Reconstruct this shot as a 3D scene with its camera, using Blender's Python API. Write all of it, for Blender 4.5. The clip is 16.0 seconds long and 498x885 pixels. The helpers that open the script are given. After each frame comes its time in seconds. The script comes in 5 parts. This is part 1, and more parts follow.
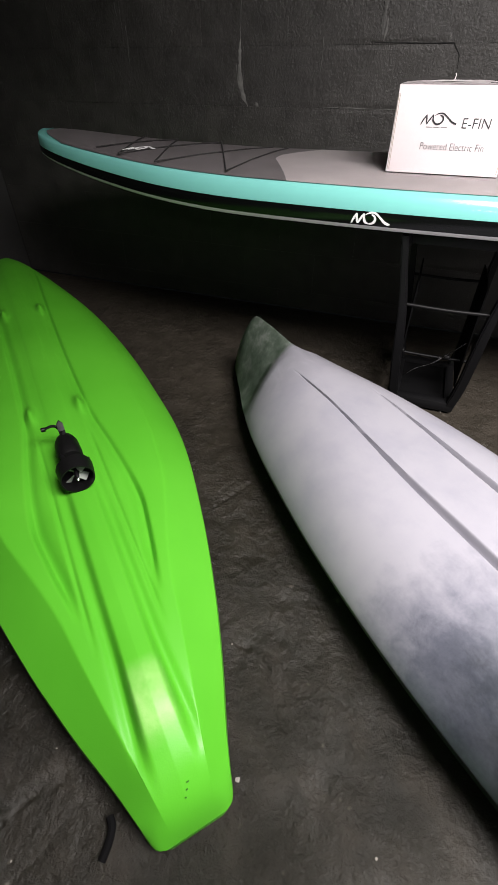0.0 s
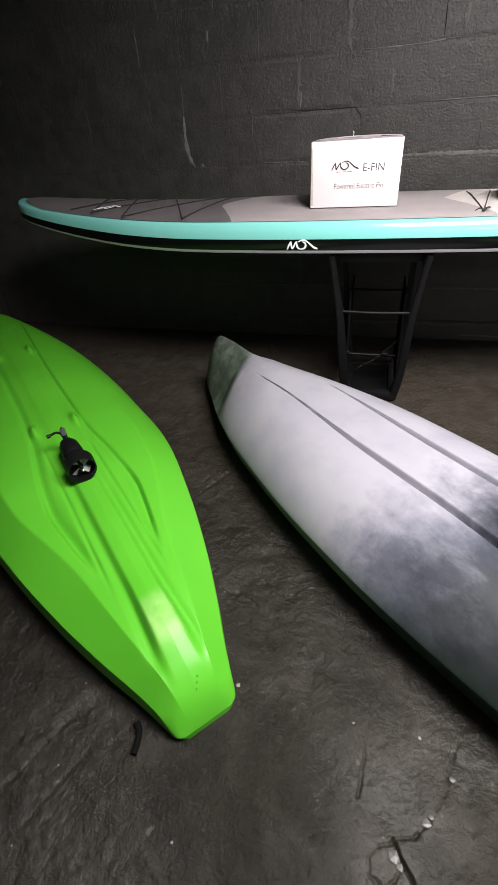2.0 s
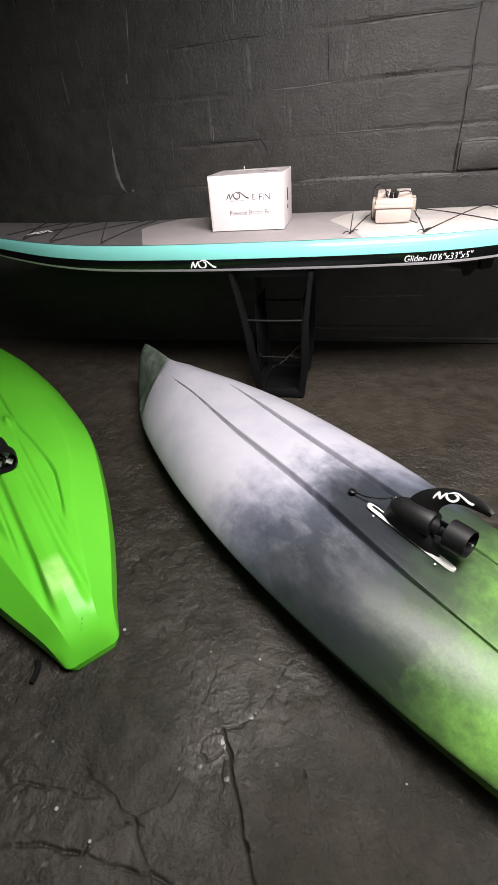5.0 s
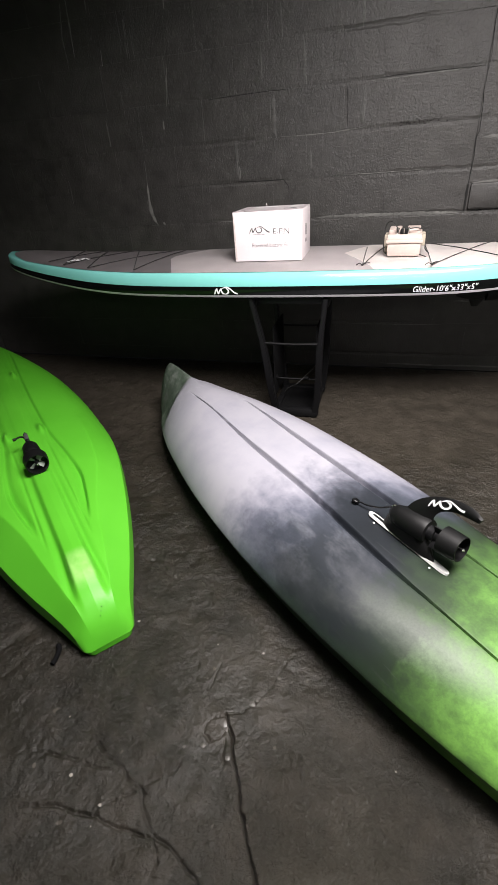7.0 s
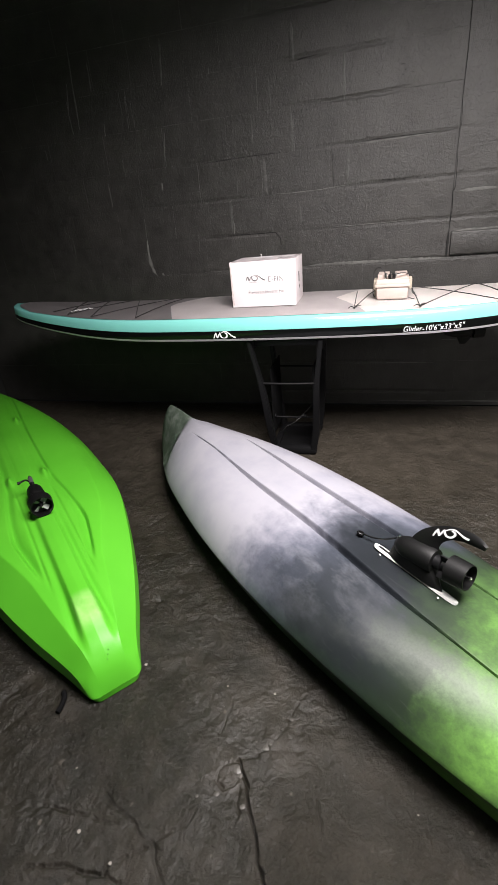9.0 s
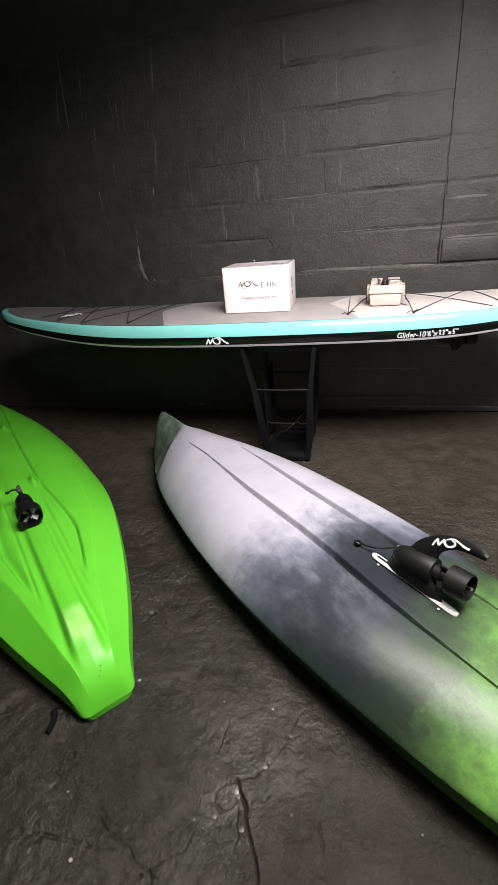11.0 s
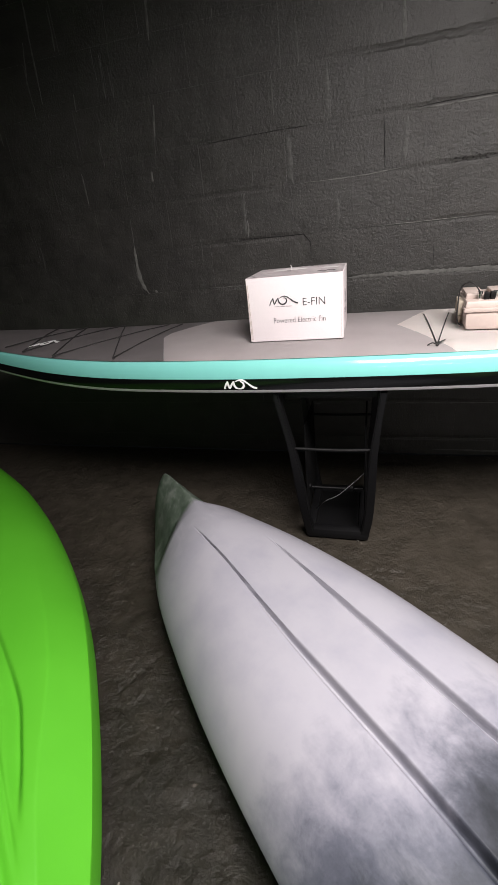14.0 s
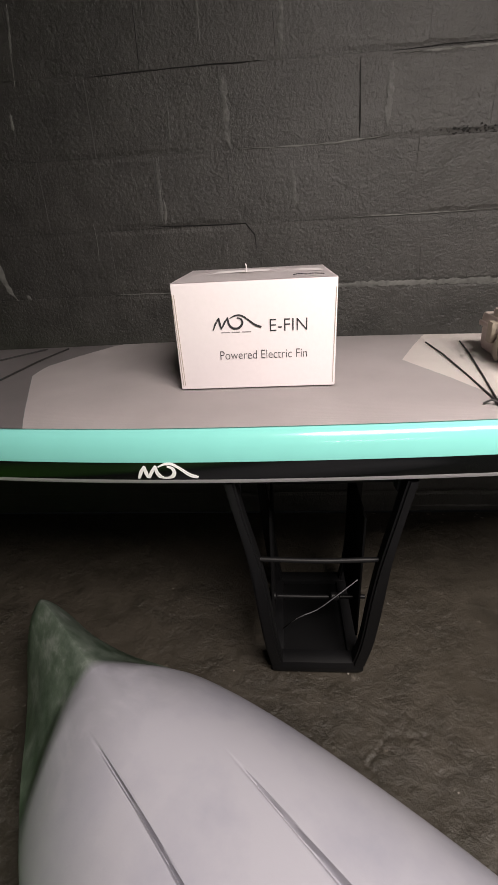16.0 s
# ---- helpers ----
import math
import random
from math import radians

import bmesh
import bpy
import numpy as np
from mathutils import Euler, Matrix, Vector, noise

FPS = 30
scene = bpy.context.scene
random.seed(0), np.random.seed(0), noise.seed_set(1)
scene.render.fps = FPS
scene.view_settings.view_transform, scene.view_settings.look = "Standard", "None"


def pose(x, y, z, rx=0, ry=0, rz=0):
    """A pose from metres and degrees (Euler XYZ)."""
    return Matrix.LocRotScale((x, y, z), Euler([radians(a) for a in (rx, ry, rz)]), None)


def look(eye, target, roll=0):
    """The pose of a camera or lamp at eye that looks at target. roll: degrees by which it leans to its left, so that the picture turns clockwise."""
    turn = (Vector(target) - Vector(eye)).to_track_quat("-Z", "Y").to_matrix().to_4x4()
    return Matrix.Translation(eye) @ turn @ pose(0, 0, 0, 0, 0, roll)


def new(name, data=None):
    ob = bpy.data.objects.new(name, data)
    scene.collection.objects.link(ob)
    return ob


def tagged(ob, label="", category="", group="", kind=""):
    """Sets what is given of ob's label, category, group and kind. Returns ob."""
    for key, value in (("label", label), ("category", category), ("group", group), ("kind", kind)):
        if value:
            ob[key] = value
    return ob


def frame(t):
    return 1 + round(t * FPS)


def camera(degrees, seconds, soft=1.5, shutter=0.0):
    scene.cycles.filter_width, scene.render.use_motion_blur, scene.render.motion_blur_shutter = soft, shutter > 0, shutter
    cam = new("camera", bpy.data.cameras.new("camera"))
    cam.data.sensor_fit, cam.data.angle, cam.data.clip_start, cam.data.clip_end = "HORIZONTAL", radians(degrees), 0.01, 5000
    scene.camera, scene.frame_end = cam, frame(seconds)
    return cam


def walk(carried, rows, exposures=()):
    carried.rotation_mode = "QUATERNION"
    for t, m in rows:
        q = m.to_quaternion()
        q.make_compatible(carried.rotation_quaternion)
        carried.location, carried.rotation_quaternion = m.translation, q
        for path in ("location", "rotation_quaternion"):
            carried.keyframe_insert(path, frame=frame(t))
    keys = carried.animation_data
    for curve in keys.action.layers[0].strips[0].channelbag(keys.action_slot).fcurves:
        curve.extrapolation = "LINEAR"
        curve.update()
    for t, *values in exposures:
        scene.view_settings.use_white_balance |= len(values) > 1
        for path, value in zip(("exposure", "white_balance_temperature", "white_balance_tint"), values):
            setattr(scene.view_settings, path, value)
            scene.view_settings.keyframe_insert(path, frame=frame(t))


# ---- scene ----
cam = camera(58.7, 16.0)
PATH = [
    (0, (0.4, 0.259, 1.09), (-0.125, 1.69, -0.206), -0.0),
    (0.5, (0.479, 0.214, 1.07), (-0.01, 1.682, -0.198), -1.9),
    (1, (0.57, 0.131, 1.051), (0.063, 1.651, -0.147), 4.3),
    (1.5, (0.581, 0.112, 1.093), (0.052, 1.635, -0.089), 1.5),
    (2, (0.521, -0.024, 1.11), (0.046, 1.536, -0.048), -4.2),
    (2.5, (0.491, -0.129, 1.156), (0.097, 1.457, 0.004), -4.7),
    (3, (0.613, -0.122, 1.136), (0.294, 1.496, 0.004), -5.9),
    (3.5, (0.781, -0.129, 1.155), (0.452, 1.485, 0.02), -1.1),
    (4, (0.812, -0.145, 1.175), (0.482, 1.463, 0.032), -3.1),
    (4.5, (0.861, -0.159, 1.186), (0.481, 1.432, 0.035), -4.4),
    (7, (0.956, -0.299, 1.216), (0.446, 1.329, 0.172), -4.3),
    (7.5, (0.953, -0.317, 1.22), (0.441, 1.34, 0.223), -5.0),
    (8, (0.95, -0.334, 1.221), (0.438, 1.355, 0.278), -5.5),
    (8.5, (0.947, -0.344, 1.222), (0.435, 1.365, 0.317), -5.5),
    (9, (0.941, -0.341, 1.219), (0.437, 1.382, 0.337), -5.3),
    (11.5, (0.916, -0.296, 1.219), (0.477, 1.453, 0.353), -4.4),
    (12, (0.933, -0.237, 1.212), (0.514, 1.517, 0.347), -3.9),
    (12.5, (1.031, -0.145, 1.227), (0.45, 1.566, 0.371), -4.8),
    (13, (1.038, -0.035, 1.235), (0.421, 1.667, 0.385), -3.6),
    (13.5, (0.828, 0.204, 1.208), (0.254, 1.917, 0.351), -4.2),
    (14, (0.678, 0.402, 1.207), (0.147, 2.125, 0.342), -6.4),
    (14.5, (0.583, 0.593, 1.185), (0.106, 2.335, 0.327), -4.1),
    (15, (0.455, 0.789, 1.159), (0.187, 2.572, 0.293), -3.1),
    (15.5, (0.431, 0.937, 1.163), (0.274, 2.731, 0.292), -3.4),
    (16, (0.462, 1.066, 1.142), (0.309, 2.861, 0.273), -3.1),
]
walk(cam, [(t, look(eye, target, roll)) for t, eye, target, roll in PATH],
     exposures=[(0.0, -0.21, 6380, 11.0), (3.0, -0.16, 6380, 11.0), (7.5, -0.10, 6380, 11.0), (9.0, -0.07, 6380, 11.0), (12.3, -0.16, 6380, 11.0),
                (13.2, -0.31, 6400, 11.0), (14.5, -0.50, 6500, 11.2), (16.0, -0.59, 6800, 12.0)])

# ---------- light ----------
def area_lamp(name, place, target, size, power, colour):
    lamp = bpy.data.lights.new(name, "AREA")
    lamp.shape, lamp.energy, lamp.color = "RECTANGLE", power, colour
    lamp.size, lamp.size_y = size
    lamp.spread = radians(142)
    ob = new(name, lamp)
    ob.matrix_world = look(place, target)
    return ob


area_lamp("workshop_lamp", (1.46, 0.46, 2.45), (1.34, 1.12, 0.0), (1.5, 0.8), 158, (1.0, 0.935, 0.90))
area_lamp("rear_batten_lamp", (1.9, -2.35, 2.15), (1.1, 1.2, 0.4), (1.6, 0.10), 6, (1.0, 0.935, 0.90))

room_air = bpy.data.worlds.new("room_air")
room_air.use_nodes = True
room_air.node_tree.nodes["Background"].inputs[0].default_value = (0.01, 0.011, 0.012, 1)
room_air.node_tree.nodes["Background"].inputs[1].default_value = 0.2
scene.world = room_air


# ---------- materials ----------
class Nodes:
    """A small builder round one material's node tree."""

    def __init__(self, name, rough=0.5, metal=0.0, coat=0.0):
        self.mat = bpy.data.materials.new(name)
        self.mat.use_nodes = True
        self.tree = self.mat.node_tree
        self.bsdf = self.tree.nodes["Principled BSDF"]
        self.bsdf.inputs["Roughness"].default_value = rough
        self.bsdf.inputs["Metallic"].default_value = metal
        self.bsdf.inputs["Coat Weight"].default_value = coat
        self.coords = self.tree.nodes.new("ShaderNodeTexCoord").outputs["Object"]

    def link(self, a, b):
        self.tree.links.new(a, b)

    def node(self, kind, **values):
        n = self.tree.nodes.new(kind)
        for key, value in values.items():
            n.inputs[key.replace("_", " ")].default_value = value
        return n

    def place(self, scale=(1, 1, 1), offset=(0, 0, 0)):
        m = self.node("ShaderNodeMapping", Scale=scale, Location=offset)
        self.link(self.coords, m.inputs["Vector"])
        return m.outputs["Vector"]

    def noise(self, scale, detail=4.0, rough=0.55, stretch=(1, 1, 1), offset=(0, 0, 0), warp=0.0):
        n = self.node("ShaderNodeTexNoise", Scale=scale, Detail=detail, Roughness=rough, Distortion=warp)
        self.link(self.place(stretch, offset), n.inputs["Vector"])
        return n.outputs["Fac"]

    def ramp(self, fac, stops):
        r = self.tree.nodes.new("ShaderNodeValToRGB")
        el = r.color_ramp.elements
        while len(el) < len(stops):
            el.new(0.5)
        for e, (pos, col) in zip(el, stops):
            e.position = pos
            e.color = (*col, 1) if not isinstance(col, (int, float)) else (col, col, col, 1)
        self.link(fac, r.inputs["Fac"])
        return r.outputs["Color"]

    def math(self, op, a, b=0.0, clamp=False):
        n = self.tree.nodes.new("ShaderNodeMath")
        n.operation, n.use_clamp = op, clamp
        for socket, v in zip(n.inputs, (a, b)):
            if isinstance(v, (int, float)):
                socket.default_value = v
            else:
                self.link(v, socket)
        return n.outputs[0]

    def mix(self, fac, a, b, mode="MIX"):
        n = self.tree.nodes.new("ShaderNodeMix")
        n.data_type, n.blend_type = "RGBA", mode
        for key, v in ((0, fac), (6, a), (7, b)):
            s = n.inputs[key]
            if isinstance(v, (int, float)):
                s.default_value = v
            elif isinstance(v, tuple):
                s.default_value = (*v, 1)
            else:
                self.link(v, s)
        return n.outputs[2]

    def axis(self, index):
        sep = self.tree.nodes.new("ShaderNodeSeparateXYZ")
        self.link(self.coords, sep.inputs[0])
        return sep.outputs[index]

    def base(self, v):
        if isinstance(v, tuple):
            self.bsdf.inputs["Base Color"].default_value = (*v, 1)
        else:
            self.link(v, self.bsdf.inputs["Base Color"])
        return self

    def rough(self, fac, lo, hi):
        self.link(self.math("ADD", self.math("MULTIPLY", fac, hi - lo), lo), self.bsdf.inputs["Roughness"])
        return self

    def bump(self, height, distance, strength=1.0):
        b = self.tree.nodes.new("ShaderNodeBump")
        b.inputs["Strength"].default_value, b.inputs["Distance"].default_value = strength, distance
        self.link(height, b.inputs["Height"])
        last = self.bsdf.inputs["Normal"].links
        if last:
            self.link(last[0].from_socket, b.inputs["Normal"])
        self.link(b.outputs[0], self.bsdf.inputs["Normal"])
        return self


def plain(name, colour, rough=0.5, metal=0.0, coat=0.0, grain=60.0, vary=0.12, relief=0.0004):
    """A surface of one colour with slight wear."""
    m = Nodes(name, rough, metal, coat)
    n1, n2 = m.noise(grain, 5), m.noise(4, 3)
    dark = tuple(c * (1 - vary) for c in colour)
    light = tuple(min(1, c * (1 + vary)) for c in colour)
    m.base(m.ramp(m.math("MULTIPLY", m.math("ADD", n1, n2), 0.5), [(0.3, dark), (0.7, light)]))
    m.rough(n2, max(0.03, rough - 0.08), min(1, rough + 0.08))
    if relief:
        m.bump(n1, relief)
    return m.mat


def make_floor_mat():
    m = Nodes("worn_black_concrete", 0.5)
    big, mid, fine = m.noise(1.7, 5, warp=0.6), m.noise(11, 6, 0.58, warp=0.5), m.noise(120, 8, 0.7)
    col = m.ramp(big, [(0.3, (0.0082, 0.0077, 0.0055)), (0.55, (0.0135, 0.0120, 0.0082)), (0.75, (0.022, 0.019, 0.0128))])
    col = m.mix(m.ramp(mid, [(0.45, 0.0), (0.75, 0.5)]), col, (0.036, 0.030, 0.023))
    # browner, dustier ground towards the block wall
    dust = m.math("MULTIPLY", m.ramp(m.math("MULTIPLY", m.math("ADD", m.axis(1), m.math("MULTIPLY", big, 0.8)), 0.33), [(0.45, 0.0), (0.78, 1.0)]), m.ramp(mid, [(0.3, 0.45), (0.65, 0.95)]))
    col = m.mix(dust, col, (0.045, 0.0385, 0.0305))
    chips = m.noise(38, 2, 0.4, offset=(3, 1, 0))
    col = m.mix(m.ramp(chips, [(0.72, 0.0), (0.78, 0.4)]), col, (0.14, 0.125, 0.105))
    rough_zone = m.math("MULTIPLY", m.ramp(m.noise(2.4, 4, 0.6, offset=(7, 3, 0)), [(0.38, 0.25), (0.62, 1.0)]), m.math("SUBTRACT", 1.0, m.math("MULTIPLY", dust, 0.6)))
    crumple = m.math("MULTIPLY", m.noise(22, 6, 0.6, warp=0.3), rough_zone)
    grit = m.math("MULTIPLY", m.noise(58, 7, 0.7, warp=0.2), rough_zone)
    m.base(col).rough(m.noise(24, 8, 0.7), 0.24, 0.52)
    m.bsdf.inputs["Specular IOR Level"].default_value = 0.33
    m.bump(mid, 0.008, 0.8).bump(crumple, 0.024, 0.9).bump(grit, 0.0100, 1.0).bump(fine, 0.0018, 0.8)
    return m.mat


def make_wall_mat():
    m = Nodes("black_painted_block", 0.5)
    m.coords = m.tree.nodes.new("ShaderNodeNewGeometry").outputs["Position"]
    big, mid, fine = m.noise(1.3, 4), m.noise(11, 6), m.noise(95, 8, 0.7)
    runs = m.noise(7, 5, 0.6, stretch=(3.2, 1, 0.22))
    info = m.tree.nodes.new("ShaderNodeObjectInfo")
    col = m.ramp(m.math("MULTIPLY", m.math("ADD", big, mid), 0.5), [(0.35, (0.0225, 0.0218, 0.0198)), (0.65, (0.047, 0.0448, 0.0415))])
    col = m.mix(m.ramp(runs, [(0.62, 0.0), (0.78, 0.35)]), col, (0.070, 0.067, 0.059))
    col = m.mix(m.math("MULTIPLY", info.outputs["Random"], 0.25), col, (0.020, 0.020, 0.020))
    m.bsdf.inputs["Specular IOR Level"].default_value = 0.45
    m.base(col).rough(mid, 0.38, 0.54)
    pits = m.ramp(m.noise(30, 3, 0.5, offset=(5, 0, 2)), [(0.30, 0.0), (0.42, 1.0)])
    lumps = m.noise(105, 6, 0.6)
    patch = m.math("MULTIPLY", lumps, m.ramp(m.noise(2.6, 3, 0.5, offset=(1, 0, 4)), [(0.38, 0.3), (0.62, 1.0)]))
    soft = m.ramp(m.noise(1.9, 3, 0.5, offset=(8, 0, 1)), [(0.36, 0.5), (0.62, 1.0)])
    m.bump(mid, 0.0045, 0.6).bump(m.math("MULTIPLY", m.noise(34, 6, 0.66, offset=(2, 0, 9), warp=0.3), soft), 0.0050, 0.7).bump(patch, 0.0034, 0.9).bump(fine, 0.0022, 0.85).bump(pits, 0.0012, 0.3).bump(runs, 0.0012, 0.3)
    # soft sunken bed joints that come and go under the paint
    wob = m.math("ADD", m.axis(2), m.math("MULTIPLY", m.math("SUBTRACT", m.noise(14, 8, 0.7, offset=(2, 0, 6)), 0.5), 0.034))
    bed = m.math("PINGPONG", m.math("ADD", m.math("SUBTRACT", wob, 0.9455), 2.115), 0.10575)
    dip = m.ramp(m.math("MULTIPLY", bed, 10.0), [(0.0, 0.0), (0.07, 0.25), (0.16, 1.0)])
    here = m.math("MULTIPLY", m.ramp(m.noise(1.6, 3, 0.5, offset=(3, 0, 3)), [(0.42, 0.1), (0.60, 1.0)]), m.ramp(m.math("MULTIPLY", m.math("ADD", m.axis(0), 1.0), 0.4), [(0.3, 0.15), (0.55, 1.0)]))
    m.bump(m.math("MULTIPLY", dip, here), 0.0046, 0.85)
    return m.mat


def make_kayak_mat():
    """White bow, slate middle and lime stern, blended in moulded plastic; x runs from bow to stern."""
    m = Nodes("tricolour_plastic", 0.45)
    swirl = m.noise(3.2, 4, 0.5, stretch=(0.9, 1.3, 1), warp=0.4)
    fine = m.noise(16, 9, 0.66, warp=0.2)
    speck = m.noise(260, 3)
    x, y, z = m.axis(0), m.axis(1), m.axis(2)
    brush = m.noise(11, 7, 0.6, stretch=(0.4, 2.0, 1), warp=0.5, offset=(6, 1, 0))
    fray = m.math("MULTIPLY", m.math("SUBTRACT", m.math("ADD", m.math("MULTIPLY", fine, 0.8), m.math("MULTIPLY", brush, 0.2)), 0.5), 0.28)
    drift = m.math("ADD", m.math("MULTIPLY", m.math("SUBTRACT", swirl, 0.5), 0.34), fray)
    # the dark middle begins further forward on the flank than across the keel
    fore = m.math("DIVIDE", m.math("ADD", m.math("SUBTRACT", x, m.math("MULTIPLY", y, 0.30)), drift), 3.0)
    aft = m.math("DIVIDE", m.math("ADD", m.math("ADD", x, m.math("MULTIPLY", y, 0.22)), m.math("MULTIPLY", drift, 0.7)), 3.0)
    white, slate = (0.285, 0.279, 0.312), (0.019, 0.0225, 0.028)
    col = m.ramp(fore, [(0.0, white), (0.408, white), (0.440, (0.18, 0.18, 0.215)), (0.466, (0.085, 0.09, 0.115)), (0.50, (0.036, 0.041, 0.053)), (0.54, slate)])
    # faint bluish blotches in the white
    blot = m.math("MULTIPLY", m.ramp(m.noise(5, 7, 0.6, offset=(4, 0, 1)), [(0.44, 0.0), (0.68, 0.5)]), m.ramp(fore, [(0.38, 1.0), (0.43, 0.0)]))
    col = m.mix(blot, col, (0.19, 0.19, 0.235))
    # pale wisps in the slate of the flank
    wisp = m.ramp(m.noise(7, 9, 0.66, stretch=(0.8, 1.6, 1), warp=0.3, offset=(2, 2, 0)), [(0.44, 0.0), (0.74, 0.42)])
    wisp = m.math("MULTIPLY", wisp, m.ramp(fore, [(0.43, 0.0), (0.465, 1.0), (0.54, 0.8), (0.59, 0.0)]))
    wisp = m.math("MULTIPLY", wisp, m.ramp(m.math("ADD", y, 0.5), [(0.16, 0.3), (0.25, 1.0), (0.38, 1.0), (0.42, 0.15)]))
    col = m.mix(wisp, col, (0.26, 0.265, 0.30))
    # near-black between the grooves and along the lower flank
    side = m.math("ABSOLUTE", y)
    ink = m.math("MULTIPLY", m.ramp(side, [(0.08, 0.72), (0.12, 0.0)]), m.ramp(m.math("DIVIDE", m.math("ADD", x, drift), 3.0), [(0.43, 0.0), (0.49, 1.0), (0.58, 1.0), (0.65, 0.0)]))
    col = m.mix(ink, col, (0.006, 0.0075, 0.009))
    # the green stern: dull olive first, then clear lime
    col = m.mix(m.ramp(aft, [(0.555, 0.0), (0.60, 1.0)]), col, (0.023, 0.038, 0.019))
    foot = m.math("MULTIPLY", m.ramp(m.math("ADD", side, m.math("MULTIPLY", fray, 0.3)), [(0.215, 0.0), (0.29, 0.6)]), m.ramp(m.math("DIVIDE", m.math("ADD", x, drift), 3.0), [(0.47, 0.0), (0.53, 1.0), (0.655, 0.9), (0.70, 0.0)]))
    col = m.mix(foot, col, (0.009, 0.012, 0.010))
    col = m.mix(m.math("MULTIPLY", m.ramp(aft, [(0.602, 0.0), (0.655, 0.40), (0.715, 1.0)]), m.ramp(fine, [(0.34, 0.6), (0.60, 1.0)])), col, (0.18, 0.41, 0.070))
    # a milky band where slate meets green, with the flank's sheen painted in
    off = m.math("SUBTRACT", m.math("SUBTRACT", y, m.math("MULTIPLY", m.math("SUBTRACT", x, 1.741), 0.2)), -0.222)
    off = m.math("ABSOLUTE", m.math("ADD", off, m.math("MULTIPLY", fray, 0.25)))
    sheen_streak = m.math("MULTIPLY", m.ramp(off, [(0.0, 0.38), (0.025, 0.26), (0.065, 0.0)]), m.ramp(m.math("DIVIDE", m.math("ADD", x, drift), 3.0), [(0.54, 0.0), (0.60, 0.7), (0.65, 1.0), (0.70, 0.0)]))
    col = m.mix(sheen_streak, col, (0.25, 0.26, 0.25))
    # greyed plastic behind the bow cap
    grey = m.math("MULTIPLY", m.ramp(x, [(0.22, 0.85), (0.33, 0.6), (0.48, 0.0)]), m.ramp(m.noise(9, 6, 0.6, offset=(9, 2, 4), warp=0.4), [(0.30, 0.1), (0.52, 1.0)]))
    col = m.mix(grey, col, (0.165, 0.165, 0.185))
    # bow cap: dark green, pale scuffs and painted shade, ending in a curved line
    line = m.math("SUBTRACT", x, m.math("MULTIPLY", m.math("MULTIPLY", y, y), 1.3))
    cap = m.ramp(m.math("ADD", line, m.math("MULTIPLY", m.math("SUBTRACT", fine, 0.5), 0.03)), [(0.240, 1.0), (0.266, 0.0)])
    scuff = m.noise(9, 8, 0.68, offset=(1, 5, 0))
    capcol = m.ramp(scuff, [(0.34, (0.024, 0.038, 0.025)), (0.54, (0.085, 0.105, 0.086)), (0.74, (0.25, 0.262, 0.25))])
    col = m.mix(cap, col, capcol)
    # green light off the lime kayak, painted low on the flanks
    low = m.ramp(m.math("ADD", z, m.math("MULTIPLY", fine, 0.08)), [(0.12, 0.12), (0.20, 0.0)])
    col = m.mix(low, col, (0.10, 0.22, 0.09))
    m.bsdf.inputs["Specular IOR Level"].default_value = 0.17
    # fine dark speckle and long drag marks in the darker plastic
    speckle = m.math("MULTIPLY", m.ramp(m.noise(170, 4, 0.6), [(0.42, 0.0), (0.70, 0.16)]), m.ramp(fore, [(0.42, 0.0), (0.50, 1.0)]))
    col = m.mix(speckle, col, (0.012, 0.014, 0.015))
    drag = m.noise(60, 5, 0.6, stretch=(0.16, 1.5, 1), warp=0.3, offset=(0, 3, 1))
    col = m.mix(m.math("MULTIPLY", m.ramp(drag, [(0.62, 0.0), (0.76, 0.05)]), m.ramp(fore, [(0.44, 0.0), (0.50, 1.0)])), col, (0.24, 0.25, 0.25))
    m.base(col).rough(swirl, 0.40, 0.54)
    m.bump(speck, 0.0003, 0.5).bump(fine, 0.0008, 0.25)
    return m.mat


def make_lime_mat():
    m = Nodes("lime_plastic", 0.38)
    a, b, c = m.noise(2.2, 4), m.noise(20, 6, 0.6), m.noise(260, 3)
    col = m.ramp(a, [(0.3, (0.071, 0.345, 0.017)), (0.7, (0.090, 0.400, 0.023))])
    x = m.axis(0)
    y = m.math("ABSOLUTE", m.axis(1))
    # pale scuff on the keel knuckle, its highlight painted in with it
    scuff = m.math("MULTIPLY", m.ramp(x, [(0.085, 0.0), (0.13, 1.0), (0.20, 1.0), (0.245, 0.0)]), m.ramp(y, [(0.024, 1.0), (0.040, 0.0)]))
    col = m.mix(m.math("MULTIPLY", scuff, m.ramp(b, [(0.3, 0.15), (0.7, 0.5)])), col, (0.42, 0.60, 0.24))
    m.base(col).rough(b, 0.34, 0.48)
    m.bsdf.inputs["Specular IOR Level"].default_value = 0.26
    m.bump(c, 0.0004, 0.5).bump(a, 0.006, 0.3)
    return m.mat


